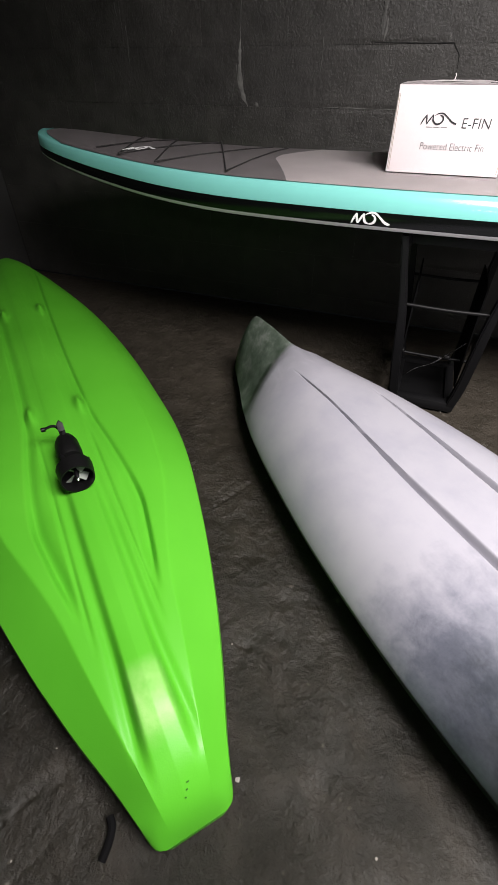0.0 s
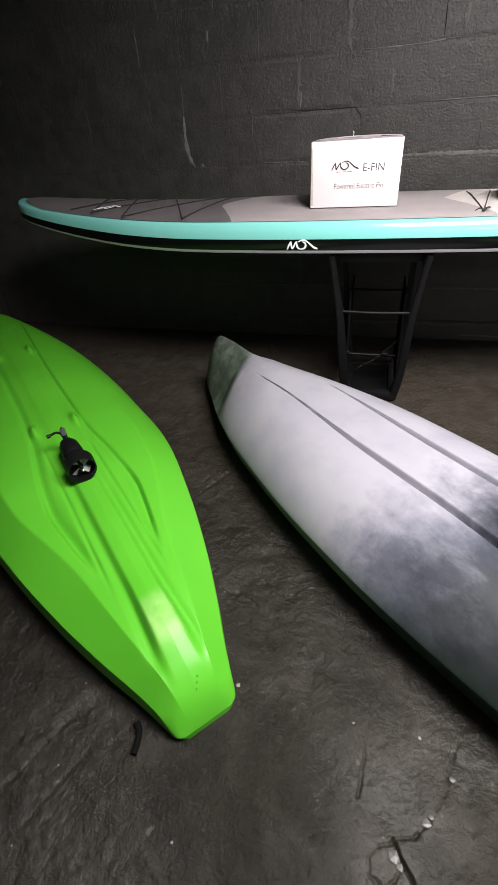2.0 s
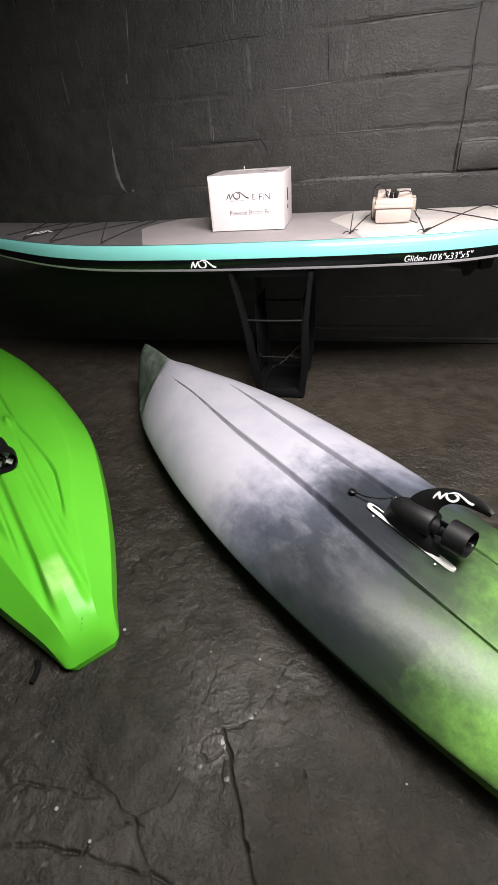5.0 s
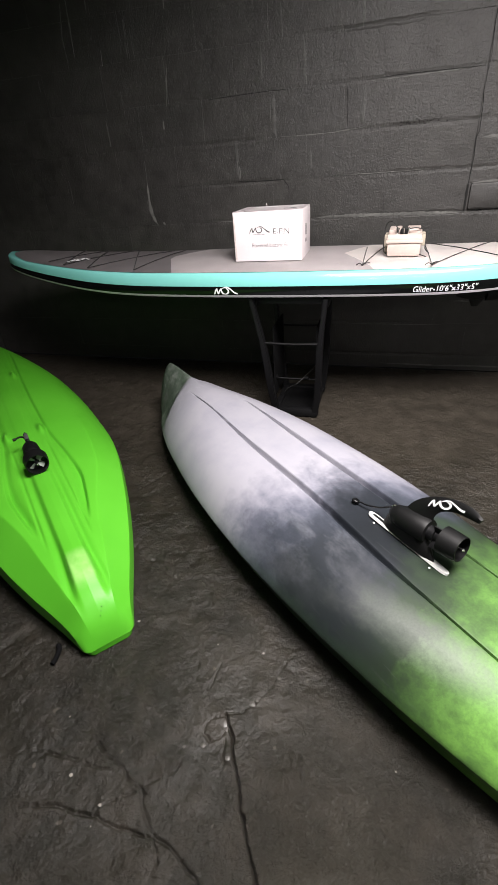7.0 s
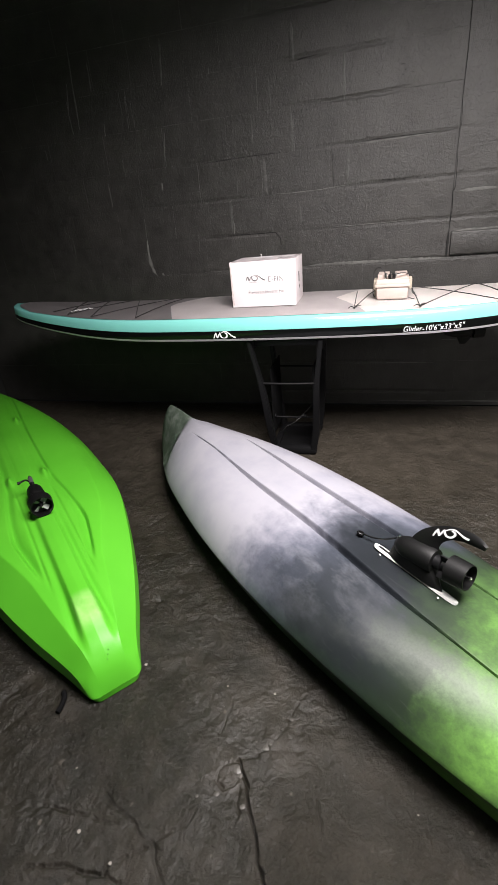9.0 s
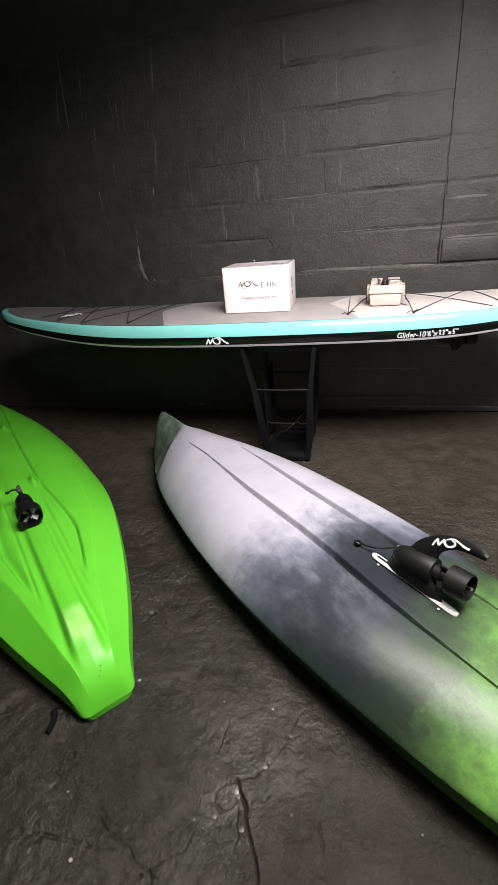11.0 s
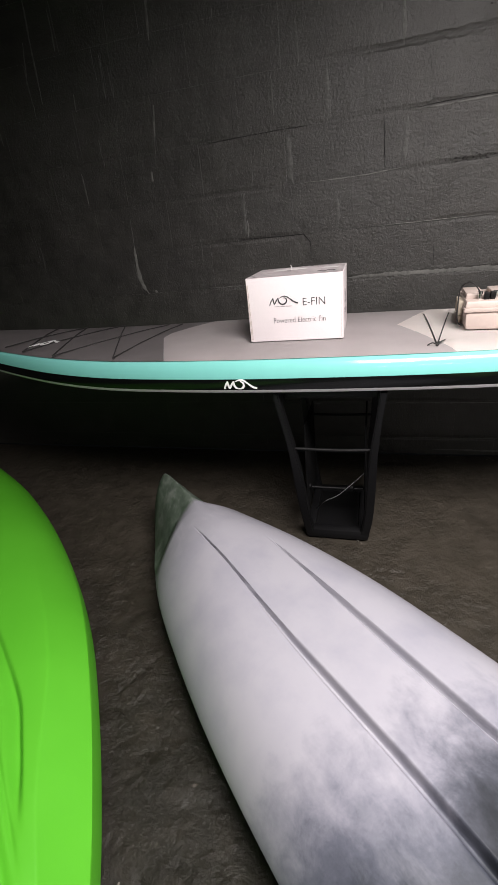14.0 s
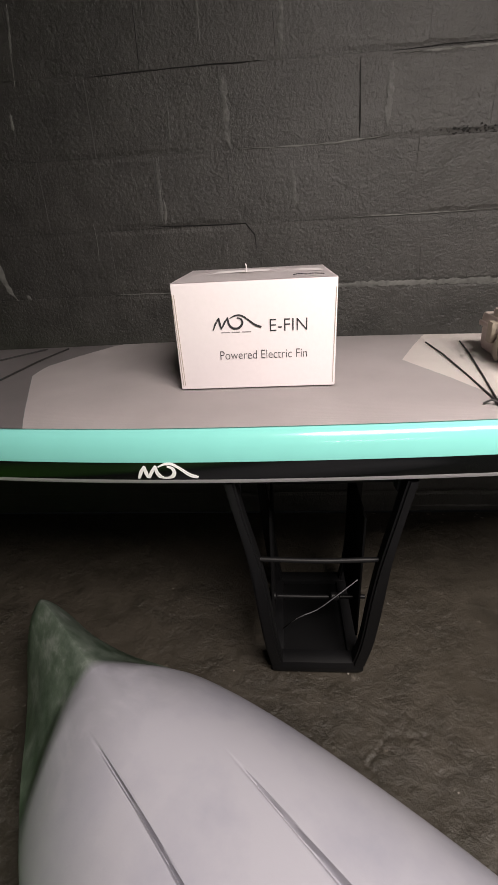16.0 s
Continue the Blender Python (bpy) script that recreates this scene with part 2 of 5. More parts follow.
def make_pad_mat(name, colour):
    """Foam deck pad with fine ribs along the board."""
    m = Nodes(name, 0.85)
    ribs = m.node("ShaderNodeTexWave", Scale=55.0, Distortion=0.4, Detail=1.0)
    ribs.bands_direction = "Y"
    m.link(m.place(), ribs.inputs["Vector"])
    n, f = m.noise(5, 4), m.noise(180, 4)
    m.base(m.ramp(n, [(0.3, tuple(c * 0.92 for c in colour)), (0.7, tuple(min(1, c * 1.06) for c in colour))]))
    m.bump(ribs.outputs["Fac"], 0.0003, 0.3).bump(f, 0.0006, 0.6)
    return m.mat


FLOOR, WALL, KAYAK, LIME = make_floor_mat(), make_wall_mat(), make_kayak_mat(), make_lime_mat()
# pale paints for the unseen surfaces that bounce fill light
BOUNCE_CEILING = plain("grey_bounce_paint", (0.55, 0.56, 0.57), 0.8)
BOUNCE_WALL = plain("pale_bounce_paint", (0.62, 0.62, 0.62), 0.7)
MORTAR = plain("painted_mortar", (0.022, 0.022, 0.021), 0.6, grain=90, relief=0.002)
CRACK_DARK = plain("dark_crack_and_shade", (0.006, 0.006, 0.0055), 0.9, relief=0)
WORN_GLINT = plain("worn_paint_and_glint", (0.088, 0.088, 0.082), 0.6, grain=45, vary=0.75, relief=0.0015)
RUN_GLINT = plain("pale_run_and_glint", (0.052, 0.052, 0.048), 0.6, grain=90, vary=0.5, relief=0.0015)
BARE = plain("bared_mortar", (0.12, 0.12, 0.112), 0.6, grain=60, vary=0.6, relief=0.002)
SMEAR = plain("pale_mortar_smear", (0.060, 0.060, 0.056), 0.6, grain=70, vary=0.6, relief=0.003)
PAD_DARK = make_pad_mat("charcoal_pad", (0.21, 0.19, 0.195))
PAD_GREY = make_pad_mat("grey_pad", (0.54, 0.485, 0.49))
PAD_PALE = make_pad_mat("pale_pad", (0.82, 0.73, 0.71))
TEAL = plain("turquoise_gloss", (0.19, 0.54, 0.495), 0.16, coat=0.4, grain=20, vary=0.03, relief=0)
GLOSS_BLACK = plain("gloss_black", (0.0035, 0.004, 0.004), 0.16, grain=20, relief=0)
SILVER = plain("silver_pinline", (0.48, 0.46, 0.49), 0.3, grain=30, vary=0.05, relief=0)
MARK_WHITE = plain("white_print", (0.80, 0.80, 0.80), 0.5, relief=0)
GLOSS_BLACK.node_tree.nodes["Principled BSDF"].inputs["Specular IOR Level"].default_value = 0.22
INK = plain("dark_ink", (0.02, 0.02, 0.025), 0.6, relief=0)
INK_GREY = plain("grey_ink", (0.25, 0.23, 0.24), 0.6, relief=0)
CARD = plain("white_card", (0.75, 0.69, 0.705), 0.6, grain=90, vary=0.03, relief=0.0003)
TAPE = plain("clear_tape", (0.78, 0.73, 0.74), 0.5, grain=14, vary=0.1, relief=0.0008)
CARD_EDGE = plain("card_edge", (0.42, 0.36, 0.31), 0.8)
STAND_BLACK = plain("matt_black_stand", (0.004, 0.004, 0.0045), 0.5, grain=120, relief=0.0003)
STAND_BLACK.node_tree.nodes["Principled BSDF"].inputs["Specular IOR Level"].default_value = 0.22
DULL_BLACK = plain("dull_near_black", (0.0025, 0.0025, 0.0028), 0.9, grain=120, relief=0.0003)
DULL_BLACK.node_tree.nodes["Principled BSDF"].inputs["Specular IOR Level"].default_value = 0.1
BLACK_PLASTIC = plain("black_plastic", (0.0045, 0.0045, 0.005), 0.42, grain=120, relief=0.0004)
SATIN_BLACK = plain("satin_black_shell", (0.0035, 0.0035, 0.0036), 0.52, grain=150, relief=0.0002)
SATIN_BLACK.node_tree.nodes["Principled BSDF"].inputs["Specular IOR Level"].default_value = 0.24
CORD = plain("black_cord", (0.015, 0.014, 0.014), 0.7, grain=200, relief=0.0005)
STEEL = plain("bright_steel", (0.72, 0.72, 0.70), 0.2, metal=1.0, relief=0)
BEIGE = plain("beige_plastic", (0.48, 0.40, 0.362), 0.5, grain=80, vary=0.06, relief=0.0004)
OLIVE = plain("olive_beige", (0.36, 0.315, 0.25), 0.6, grain=50, vary=0.12, relief=0.0006)
PLATE = plain("white_mount", (0.74, 0.74, 0.72), 0.35, grain=60, vary=0.1, relief=0.0002)
BLADE = plain("grey_blade", (0.30, 0.33, 0.30), 0.25, relief=0)
DEEP_GREEN = plain("dark_green_stain", (0.045, 0.19, 0.018), 0.5, relief=0)
FLAKE = plain("broken_concrete", (0.05, 0.046, 0.04), 0.4, relief=0.001)
GRIT = plain("pale_chip", (0.20, 0.185, 0.165), 0.6)


# ---------- mesh helpers ----------
def part(name, bm, material, parent=None, label="", smooth=True):
    """Links a bmesh as one mesh object, under a thing or a part."""
    me = bpy.data.meshes.new(name)
    bm.normal_update()
    bm.to_mesh(me)
    bm.free()
    me.materials.append(material)
    if smooth:
        me.polygons.foreach_set("use_smooth", [True] * len(me.polygons))
        me.set_sharp_from_angle(angle=radians(38))
    ob = new(name, me)
    ob.parent = parent
    if label:
        tagged(ob, label)
    return ob


def thing(name, label, category, m=None, group="", kind=""):
    ob = tagged(new(name), label, category, group, kind)
    if m is not None:
        ob.matrix_world = m
    return ob


def under(owner, names, among):
    """Hangs the named parts of a thing under one of its parts, where they are."""
    for ob in among:
        if ob.name.split(".")[0] in names:
            ob.parent = owner
            ob.matrix_parent_inverse = owner.matrix_basis.inverted()


def first_part(t, name):
    return next(ob for ob in t.children if ob.name.split(".")[0] == name)


def add_box(bm, centre, size, bevel=0.0, taper=1.0, turn=None):
    """A box; taper scales its top in x and y."""
    made = bmesh.ops.create_cube(bm, size=1.0)["verts"]
    for v in made:
        k = taper if v.co.z > 0 else 1.0
        v.co = Vector((v.co.x * size[0] * k, v.co.y * size[1] * k, v.co.z * size[2]))
        if turn is not None:
            v.co = turn @ v.co
        v.co += Vector(centre)
    if bevel:
        edges = list({e for v in made for e in v.link_edges})
        bmesh.ops.bevel(bm, geom=edges, offset=bevel, segments=2, affect="EDGES", profile=0.6)
    return bm


def box(centre, size, bevel=0.0, taper=1.0, turn=None):
    return add_box(bmesh.new(), centre, size, bevel, taper, turn)


def add_loft(bm, rings, closed=True, caps=True):
    rows = [[bm.verts.new(p) for p in ring] for ring in rings]
    n = len(rows[0])
    for a, b in zip(rows, rows[1:]):
        for i in range(n if closed else n - 1):
            j = (i + 1) % n
            try:
                bm.faces.new((a[i], a[j], b[j], b[i]))
            except ValueError:
                pass
    if caps and closed:
        bm.faces.new(rows[0][::-1])
        bm.faces.new(rows[-1])
    return bm


def loft(rings, closed=True, caps=True):
    bm = add_loft(bmesh.new(), rings, closed, caps)
    bmesh.ops.recalc_face_normals(bm, faces=bm.faces)
    return bm


def smooth_line(points, steps=6):
    """A Catmull-Rom curve through the points."""
    p = [Vector(q) for q in points]
    p = [2 * p[0] - p[1], *p, 2 * p[-1] - p[-2]]
    out = []
    for i in range(1, len(p) - 2):
        a, b, c, d = p[i - 1:i + 3]
        for k in range(steps):
            t = k / steps
            out.append(0.5 * (2 * b + (c - a) * t + (2 * a - 5 * b + 4 * c - d) * t * t + (3 * b - a - 3 * c + d) * t ** 3))
    return out + [p[-2]]


def tube(points, radius, sides=8, bend=True, steps=6):
    pts = smooth_line(points, steps) if bend and len(points) > 2 else [Vector(p) for p in points]
    rings = []
    for i, p in enumerate(pts):
        way = (pts[min(i + 1, len(pts) - 1)] - pts[max(i - 1, 0)]).normalized()
        side = way.cross(Vector((0, 0, 1)) if abs(way.z) < 0.9 else Vector((1, 0, 0))).normalized()
        up = side.cross(way)
        r = radius(i / (len(pts) - 1)) if callable(radius) else radius
        rings.append([p + r * (math.cos(a) * side + math.sin(a) * up) for a in (2 * math.pi * k / sides for k in range(sides))])
    return loft(rings)


def lathe(profile, sides=32, caps=True):
    """Turns (along, radius) pairs round the x axis."""
    rings = []
    for u, r in profile:
        rings.append([(u, r * math.cos(a), r * math.sin(a)) for a in (2 * math.pi * k / sides for k in range(sides))])
    return loft(rings, caps=caps)


def stroke(bm, points, widths, m, thick=0.0012):
    """A flat inked stroke in the plane of m (its x and y), a little proud of it."""
    pts = smooth_line([(x, y, 0) for x, y in points], 5)
    n = len(pts)
    top = []
    for i, p in enumerate(pts):
        way = (pts[min(i + 1, n - 1)] - pts[max(i - 1, 0)]).normalized()
        side = Vector((-way.y, way.x, 0))
        f = i / (n - 1) * (len(widths) - 1)
        k = min(int(f), len(widths) - 2)
        w = (widths[k] + (widths[k + 1] - widths[k]) * (f - k)) / 2
        top.append((p + side * w, p - side * w))
    rings = []
    for a, b in top:
        up = Vector((0, 0, thick))
        rings.append([m(a), m(b), m(b + up), m(a + up)])
    add_loft(bm, rings)


def wave_mark(m, size, weight=1.25):
    """The wave-shaped mark: a zigzag, a scroll and a long tail, 1 wide in its own units."""
    bm = bmesh.new()
    k = size

    def s(pts, w):
        stroke(bm, [(x * k, y * k) for x, y in pts], [q * k * weight for q in w], m, 0.0012)
    s([(0.02, 0.0), (0.08, 0.13), (0.155, 0.24)], [0.03, 0.045, 0.03])
    s([(0.15, 0.24), (0.165, 0.12), (0.19, 0.02)], [0.03, 0.05, 0.03])
    s([(0.19, 0.02), (0.26, 0.14), (0.335, 0.245)], [0.03, 0.045, 0.03])
    s([(0.33, 0.245), (0.35, 0.11), (0.43, 0.03), (0.54, 0.03), (0.62, 0.11), (0.60, 0.20), (0.52, 0.235)], [0.03, 0.05, 0.045, 0.05, 0.05, 0.04, 0.02])
    s([(0.37, 0.225), (0.48, 0.275), (0.60, 0.275), (0.72, 0.20), (0.86, 0.09), (1.0, 0.03)], [0.015, 0.03, 0.035, 0.035, 0.045, 0.05])
    bmesh.ops.recalc_face_normals(bm, faces=bm.faces)
    return bm


def words(text, height, m, thick=0.0008, width=None, shear=0.0, bold=0.0):
    """Lettering as a mesh whose every point goes through m. Returns a bmesh."""
    curve = bpy.data.curves.new("words", "FONT")
    curve.body, curve.size, curve.extrude, curve.shear, curve.offset = text, 1.0, 0.5, shear, bold
    curve.resolution_u = 4
    ob = bpy.data.objects.new("words", curve)
    scene.collection.objects.link(ob)
    me = bpy.data.meshes.new_from_object(ob.evaluated_get(bpy.context.evaluated_depsgraph_get()))
    bpy.data.objects.remove(ob)
    bm = bmesh.new()
    bm.from_mesh(me)
    bpy.data.meshes.remove(me)
    xs, ys = [v.co.x for v in bm.verts], [v.co.y for v in bm.verts]
    kx = width / (max(xs) - min(xs)) if width else height / (max(ys) - min(ys))
    ky = height / (max(ys) - min(ys))
    x0, y0 = min(xs), min(ys)
    for v in bm.verts:
        v.co = m(Vector(((v.co.x - x0) * kx, (v.co.y - y0) * ky, (v.co.z + 0.5) * thick)))
    bmesh.ops.recalc_face_normals(bm, faces=bm.faces)
    return bm


def ease(x, a, b):
    t = min(1.0, max(0.0, (x - a) / (b - a)))
    return t * t * (3 - 2 * t)


def curve_of(pairs):
    """A smooth function through (x, y) pairs."""
    xs, ys = [p[0] for p in pairs], [p[1] for p in pairs]
    slopes = []
    for i in range(len(xs)):
        a, b = max(0, i - 1), min(len(xs) - 1, i + 1)
        slopes.append((ys[b] - ys[a]) / (xs[b] - xs[a]))

    def f(x):
        if x <= xs[0]:
            return ys[0]
        if x >= xs[-1]:
            return ys[-1]
        i = next(k for k in range(len(xs) - 1) if x <= xs[k + 1])
        h = xs[i + 1] - xs[i]
        t = (x - xs[i]) / h
        return ys[i] * (2 * t ** 3 - 3 * t * t + 1) + h * slopes[i] * (t ** 3 - 2 * t * t + t) + ys[i + 1] * (3 * t * t - 2 * t ** 3) + h * slopes[i + 1] * (t ** 3 - t * t)
    return f


# ---------- room ----------
X0, X1, Y0, Y1, TOP = -2.13, 3.2, -2.6, 2.712, 2.9


def crack_lines():
    """Cracks in the concrete, as broken lines on the ground."""
    return [
        ((0.660, 0.269), (0.678, 0.238), (0.702, 0.192), (0.722, 0.150), (0.745, 0.100), (0.765, 0.056), (0.783, 0.025), (0.86, -0.12), (0.93, -0.3)),
        ((0.249, -0.038), (0.310, -0.020), (0.379, -0.015), (0.449, -0.014), (0.520, -0.019), (0.582, -0.013), (0.66, -0.035), (0.74, -0.09)),
        ((0.660, 0.269), (0.696, 0.276), (0.720, 0.302), (0.744, 0.336), (0.767, 0.379), (0.773, 0.413), (0.80, 0.47)),
        ((0.662, 0.262), (0.634, 0.253), (0.617, 0.232), (0.618, 0.206), (0.638, 0.191), (0.662, 0.209), (0.676, 0.238)),
        ((0.677, 0.206), (0.678, 0.175), (0.691, 0.154), (0.685, 0.125)),
        ((0.588, 0.144), (0.574, 0.106), (0.539, 0.088), (0.509, 0.060), (0.539, 0.025), (0.573, -0.006), (0.61, -0.05)),
        ((0.34, 0.135), (0.378, 0.112), (0.421, 0.103), (0.443, 0.090), (0.473, 0.074), (0.509, 0.060)),
        ((0.212, 0.071), (0.304, 0.078), (0.382, 0.077), (0.419, 0.079)),
        ((0.520, 0.062), (0.483, 0.041), (0.431, 0.007), (0.426, -0.012)), ((0.866, 0.218), (0.872, 0.19), (0.881, 0.158)), ((0.601, 0.422), (0.600, 0.375), (0.592, 0.319)),
        ((-0.10, 1.00), (-0.05, 1.11), (0.0, 1.2), (0.03, 1.27)),
        ((0.17, 0.745), (0.20, 0.73), (0.235, 0.735), (0.29, 0.69), (0.36, 0.665), (0.43, 0.695), (0.49, 0.685)),
        ((-0.19, 0.05), (-0.13, 0.19), (-0.08, 0.30), (-0.02, 0.39)), ((-0.12, 0.03), (-0.05, 0.13), (0.0, 0.26), (0.02, 0.34)),
        ((0.63, 1.72), (0.65, 1.68), (0.665, 1.655)), ((0.65, 1.69), (0.71, 1.755), (0.81, 1.76)),
    ]


def build_floor():
    xs = np.concatenate([np.linspace(X0, -0.7, 14, endpoint=False), np.arange(-0.7, 0.2, 0.006), np.arange(0.2, 0.96, 0.0026), np.arange(0.96, 1.5, 0.006), np.linspace(1.5, X1, 15)])
    ys = np.concatenate([np.linspace(Y0, -0.45, 14, endpoint=False), np.arange(-0.45, -0.3, 0.006), np.arange(-0.3, 0.5, 0.0026), np.arange(0.5, 1.95, 0.006), np.linspace(1.95, Y1, 8)])
    gx, gy = np.meshgrid(xs, ys)
    near = np.full(gx.shape, 9.0)
    depth = np.zeros(gx.shape)
    for n, line in enumerate(crack_lines()):
        d = np.full(gx.shape, 9.0)
        for (ax, ay), (bx, by) in zip(line, line[1:]):
            wob = 0.0022 * np.sin(gx * 70 + n + 2 * np.sin(gy * 43)) + 0.0008 * np.sin(gx * 173 + 1.7 * n) * np.sin(gy * 141) + 0.0006 * np.sin(gx * 391 + gy * 277 + n)
            t = np.clip(((gx - ax) * (bx - ax) + (gy - ay) * (by - ay)) / ((bx - ax) ** 2 + (by - ay) ** 2), 0, 1)
            d = np.minimum(d, np.hypot(gx - ax - t * (bx - ax) + wob, gy - ay - t * (by - ay) + wob))
        deep, wide = (0.024, 0.0029) if n == 0 else (0.011, 0.0036) if n == 1 else (0.0065, 0.0030) if n < 11 else (0.0075, 0.0095) if n < 13 else (0.005, 0.006) if n < 15 else (0.007, 0.006)
        uneven = 0.62 + 0.38 * np.sin(gx * 83 + 3 * np.sin(gy * 61) + n) * np.sin(gy * 97 + 2 * np.sin(gx * 71))
        if n < 11:
            uneven = 0.72 + 0.28 * uneven
        depth = np.maximum(depth, deep * uneven * np.exp(-(d / (wide * uneven)) ** 2.6))
        near = np.minimum(near, d)
    h = np.zeros(gx.shape)
    rows, cols = gx.shape
    for i in range(rows):
        for j in range(cols):
            x, y = gx[i, j], gy[i, j]
            if -0.75 < x < 1.55 and -0.5 < y < 2.0:
                p = Vector((x * 3.1, y * 3.1, 0.3))
                q = Vector((x * 17, y * 17, 1.3))
                h[i, j] = 0.004 * noise.noise(p) + 0.0008 * noise.noise(q) + 0.0004 * noise.noise(q * 2.7) + 0.0005 * noise.noise(q * 6.3)
    edge = np.minimum.reduce([gx - X0, X1 - gx, gy - Y0, Y1 - gy])
    h = (h * (1 + 0.8 * np.exp(-(near / 0.05) ** 2)) - depth) * np.clip(edge * 4, 0, 1) - 0.006
    verts = np.stack([gx, gy, h], -1).reshape(-1, 3)
    idx = np.arange(rows * cols).reshape(rows, cols)
    faces = np.stack([idx[:-1, :-1], idx[:-1, 1:], idx[1:, 1:], idx[1:, :-1]], -1).reshape(-1, 4)
    me = bpy.data.meshes.new("floor")
    me.from_pydata(verts.tolist(), [], faces.tolist())
    me.materials.append(FLOOR)
    me.polygons.foreach_set("use_smooth", [True] * len(me.polygons))
    tagged(new("floor", me), "rough cracked concrete floor, worn dark brown-black", "floor", kind="structure")


build_floor()
wall_north = part("wall_north", box(((X0 + X1) / 2, Y1 + 0.1042, TOP / 2), (X1 - X0 + 0.4, 0.2, TOP)), MORTAR, smooth=False)
tagged(wall_north, "concrete block wall thickly painted black", "wall", kind="structure")
wall_west = part("wall_west", box((X0 - 0.104, (Y0 + Y1) / 2, TOP / 2), (0.2, Y1 - Y0, TOP)), MORTAR, smooth=False)
tagged(wall_west, "rough side wall painted black", "wall", kind="structure")
# unseen walls and ceiling, added pale to bounce light back as fill
tagged(part("wall_east", box((X1 + 0.1, (Y0 + Y1) / 2, TOP / 2), (0.2, Y1 - Y0, TOP)), BOUNCE_WALL, smooth=False), "unseen pale wall added to bounce light", "wall", kind="structure")
tagged(part("wall_south", box(((X0 + X1) / 2, Y0 - 0.1, TOP / 2), (X1 - X0 + 0.4, 0.2, TOP)), BOUNCE_WALL, smooth=False), "unseen pale wall added to bounce light", "wall", kind="structure")
tagged(part("ceiling", box(((X0 + X1) / 2, (Y0 + Y1) / 2, TOP + 0.1), (X1 - X0 + 0.4, Y1 - Y0 + 0.4, 0.2)), BOUNCE_CEILING, smooth=False), "unseen grey ceiling added to bounce light", "ceiling", kind="structure")
# ==== things ====


def deck_z(x):
    """Height of the board's deck centre: nose lift and tail kick."""
    return 0.8175 + 0.062 * max(0.0, (-0.15 - x) / 1.12) ** 2 + 0.03 * max(0.0, (x - 1.1) / 0.83) ** 2


NOSE, TAIL, MID_Y = -1.275, 1.93, 2.185
board_half = curve_of([(NOSE, 0.0), (-1.272, 0.028), (-1.258, 0.062), (-1.225, 0.098), (-1.15, 0.142), (-1.0, 0.195), (-0.8, 0.25), (-0.55, 0.31), (-0.25, 0.355), (0.1, 0.382), (0.4, 0.387), (0.8, 0.375), (1.1, 0.35), (1.4, 0.305), (1.65, 0.245), (1.82, 0.18), (1.90, 0.11), (TAIL, 0.0)])
# section from the deck's middle outwards and round under: share of the half width, height
SECTION = [(0.0, 0.004), (0.4, 0.003), (0.75, -0.002), (0.90, -0.008), (0.945, -0.013), (0.972, -0.024), (0.99, -0.042), (1.0, -0.062), (1.0, -0.082), (0.992, -0.104), (0.982, -0.114), (0.966, -0.124), (0.93, -0.130), (0.7, -0.133), (0.0, -0.134)]


def thick_at(x):
    return 1.0 - 0.42 * max(0.0, (-0.2 - x) / 1.07) ** 2 - 0.45 * max(0.0, (x - 1.2) / 0.73) ** 2


def rail(x, k, side=-1, lift=0.0):
    """A point of the board's skin: k counts along SECTION, side -1 is the near rail."""
    i = min(int(k), len(SECTION) - 2)
    f = k - i
    u = SECTION[i][0] + f * (SECTION[i + 1][0] - SECTION[i][0])
    h = SECTION[i][1] + f * (SECTION[i + 1][1] - SECTION[i][1])
    return Vector((x, MID_Y + side * (board_half(x) * u + lift), deck_z(x) + h * thick_at(x)))


def board_stations():
    out, x = [], NOSE
    while x < TAIL:
        out.append(x)
        x += 0.004 if x < NOSE + 0.05 or x > TAIL - 0.05 else 0.028
    return out + [TAIL]


def board_strip(name, k0, k1, material, parent, label, steps=2):
    """The strip of skin between two places of the section, on both sides, joined at nose and tail."""
    bm = bmesh.new()
    ks = [k0 + (k1 - k0) * i / steps for i in range(steps + 1)] if steps > 2 else None
    ks = ks or sorted({k0, k1, *range(math.ceil(k0), math.floor(k1) + 1)})
    for side in (-1, 1):
        add_loft(bm, [[rail(x, k, side) for k in ks] for x in board_stations()], closed=False)
    bmesh.ops.remove_doubles(bm, verts=bm.verts, dist=0.0004)
    bmesh.ops.recalc_face_normals(bm, faces=bm.faces)
    return part(name, bm, material, parent, label)


def pad_piece(name, x_front, x_back, material, label, parent):
    """A deck pad between two chevron edges: each maps the share across (-1 to 1) to x."""
    rows = []
    n = 28
    for i in range(n + 1):
        v = -0.94 + 1.88 * i / n
        row = []
        for j in range(41):
            x = x_front(v) + (x_back(v) - x_front(v)) * j / 40
            k = abs(v)
            s = 0
            while SECTION[s + 1][0] < k:
                s += 1
            f = (k - SECTION[s][0]) / (SECTION[s + 1][0] - SECTION[s][0])
            p = rail(x, s + f, -1 if v < 0 else 1)
            row.append(p + Vector((0, 0, 0.004)))
        rows.append(row)
    bm = bmesh.new()
    add_loft(bm, rows, closed=False)
    bmesh.ops.solidify(bm, geom=bm.faces[:], thickness=0.0035)
    bmesh.ops.recalc_face_normals(bm, faces=bm.faces)
    return part(name, bm, material, parent, label)


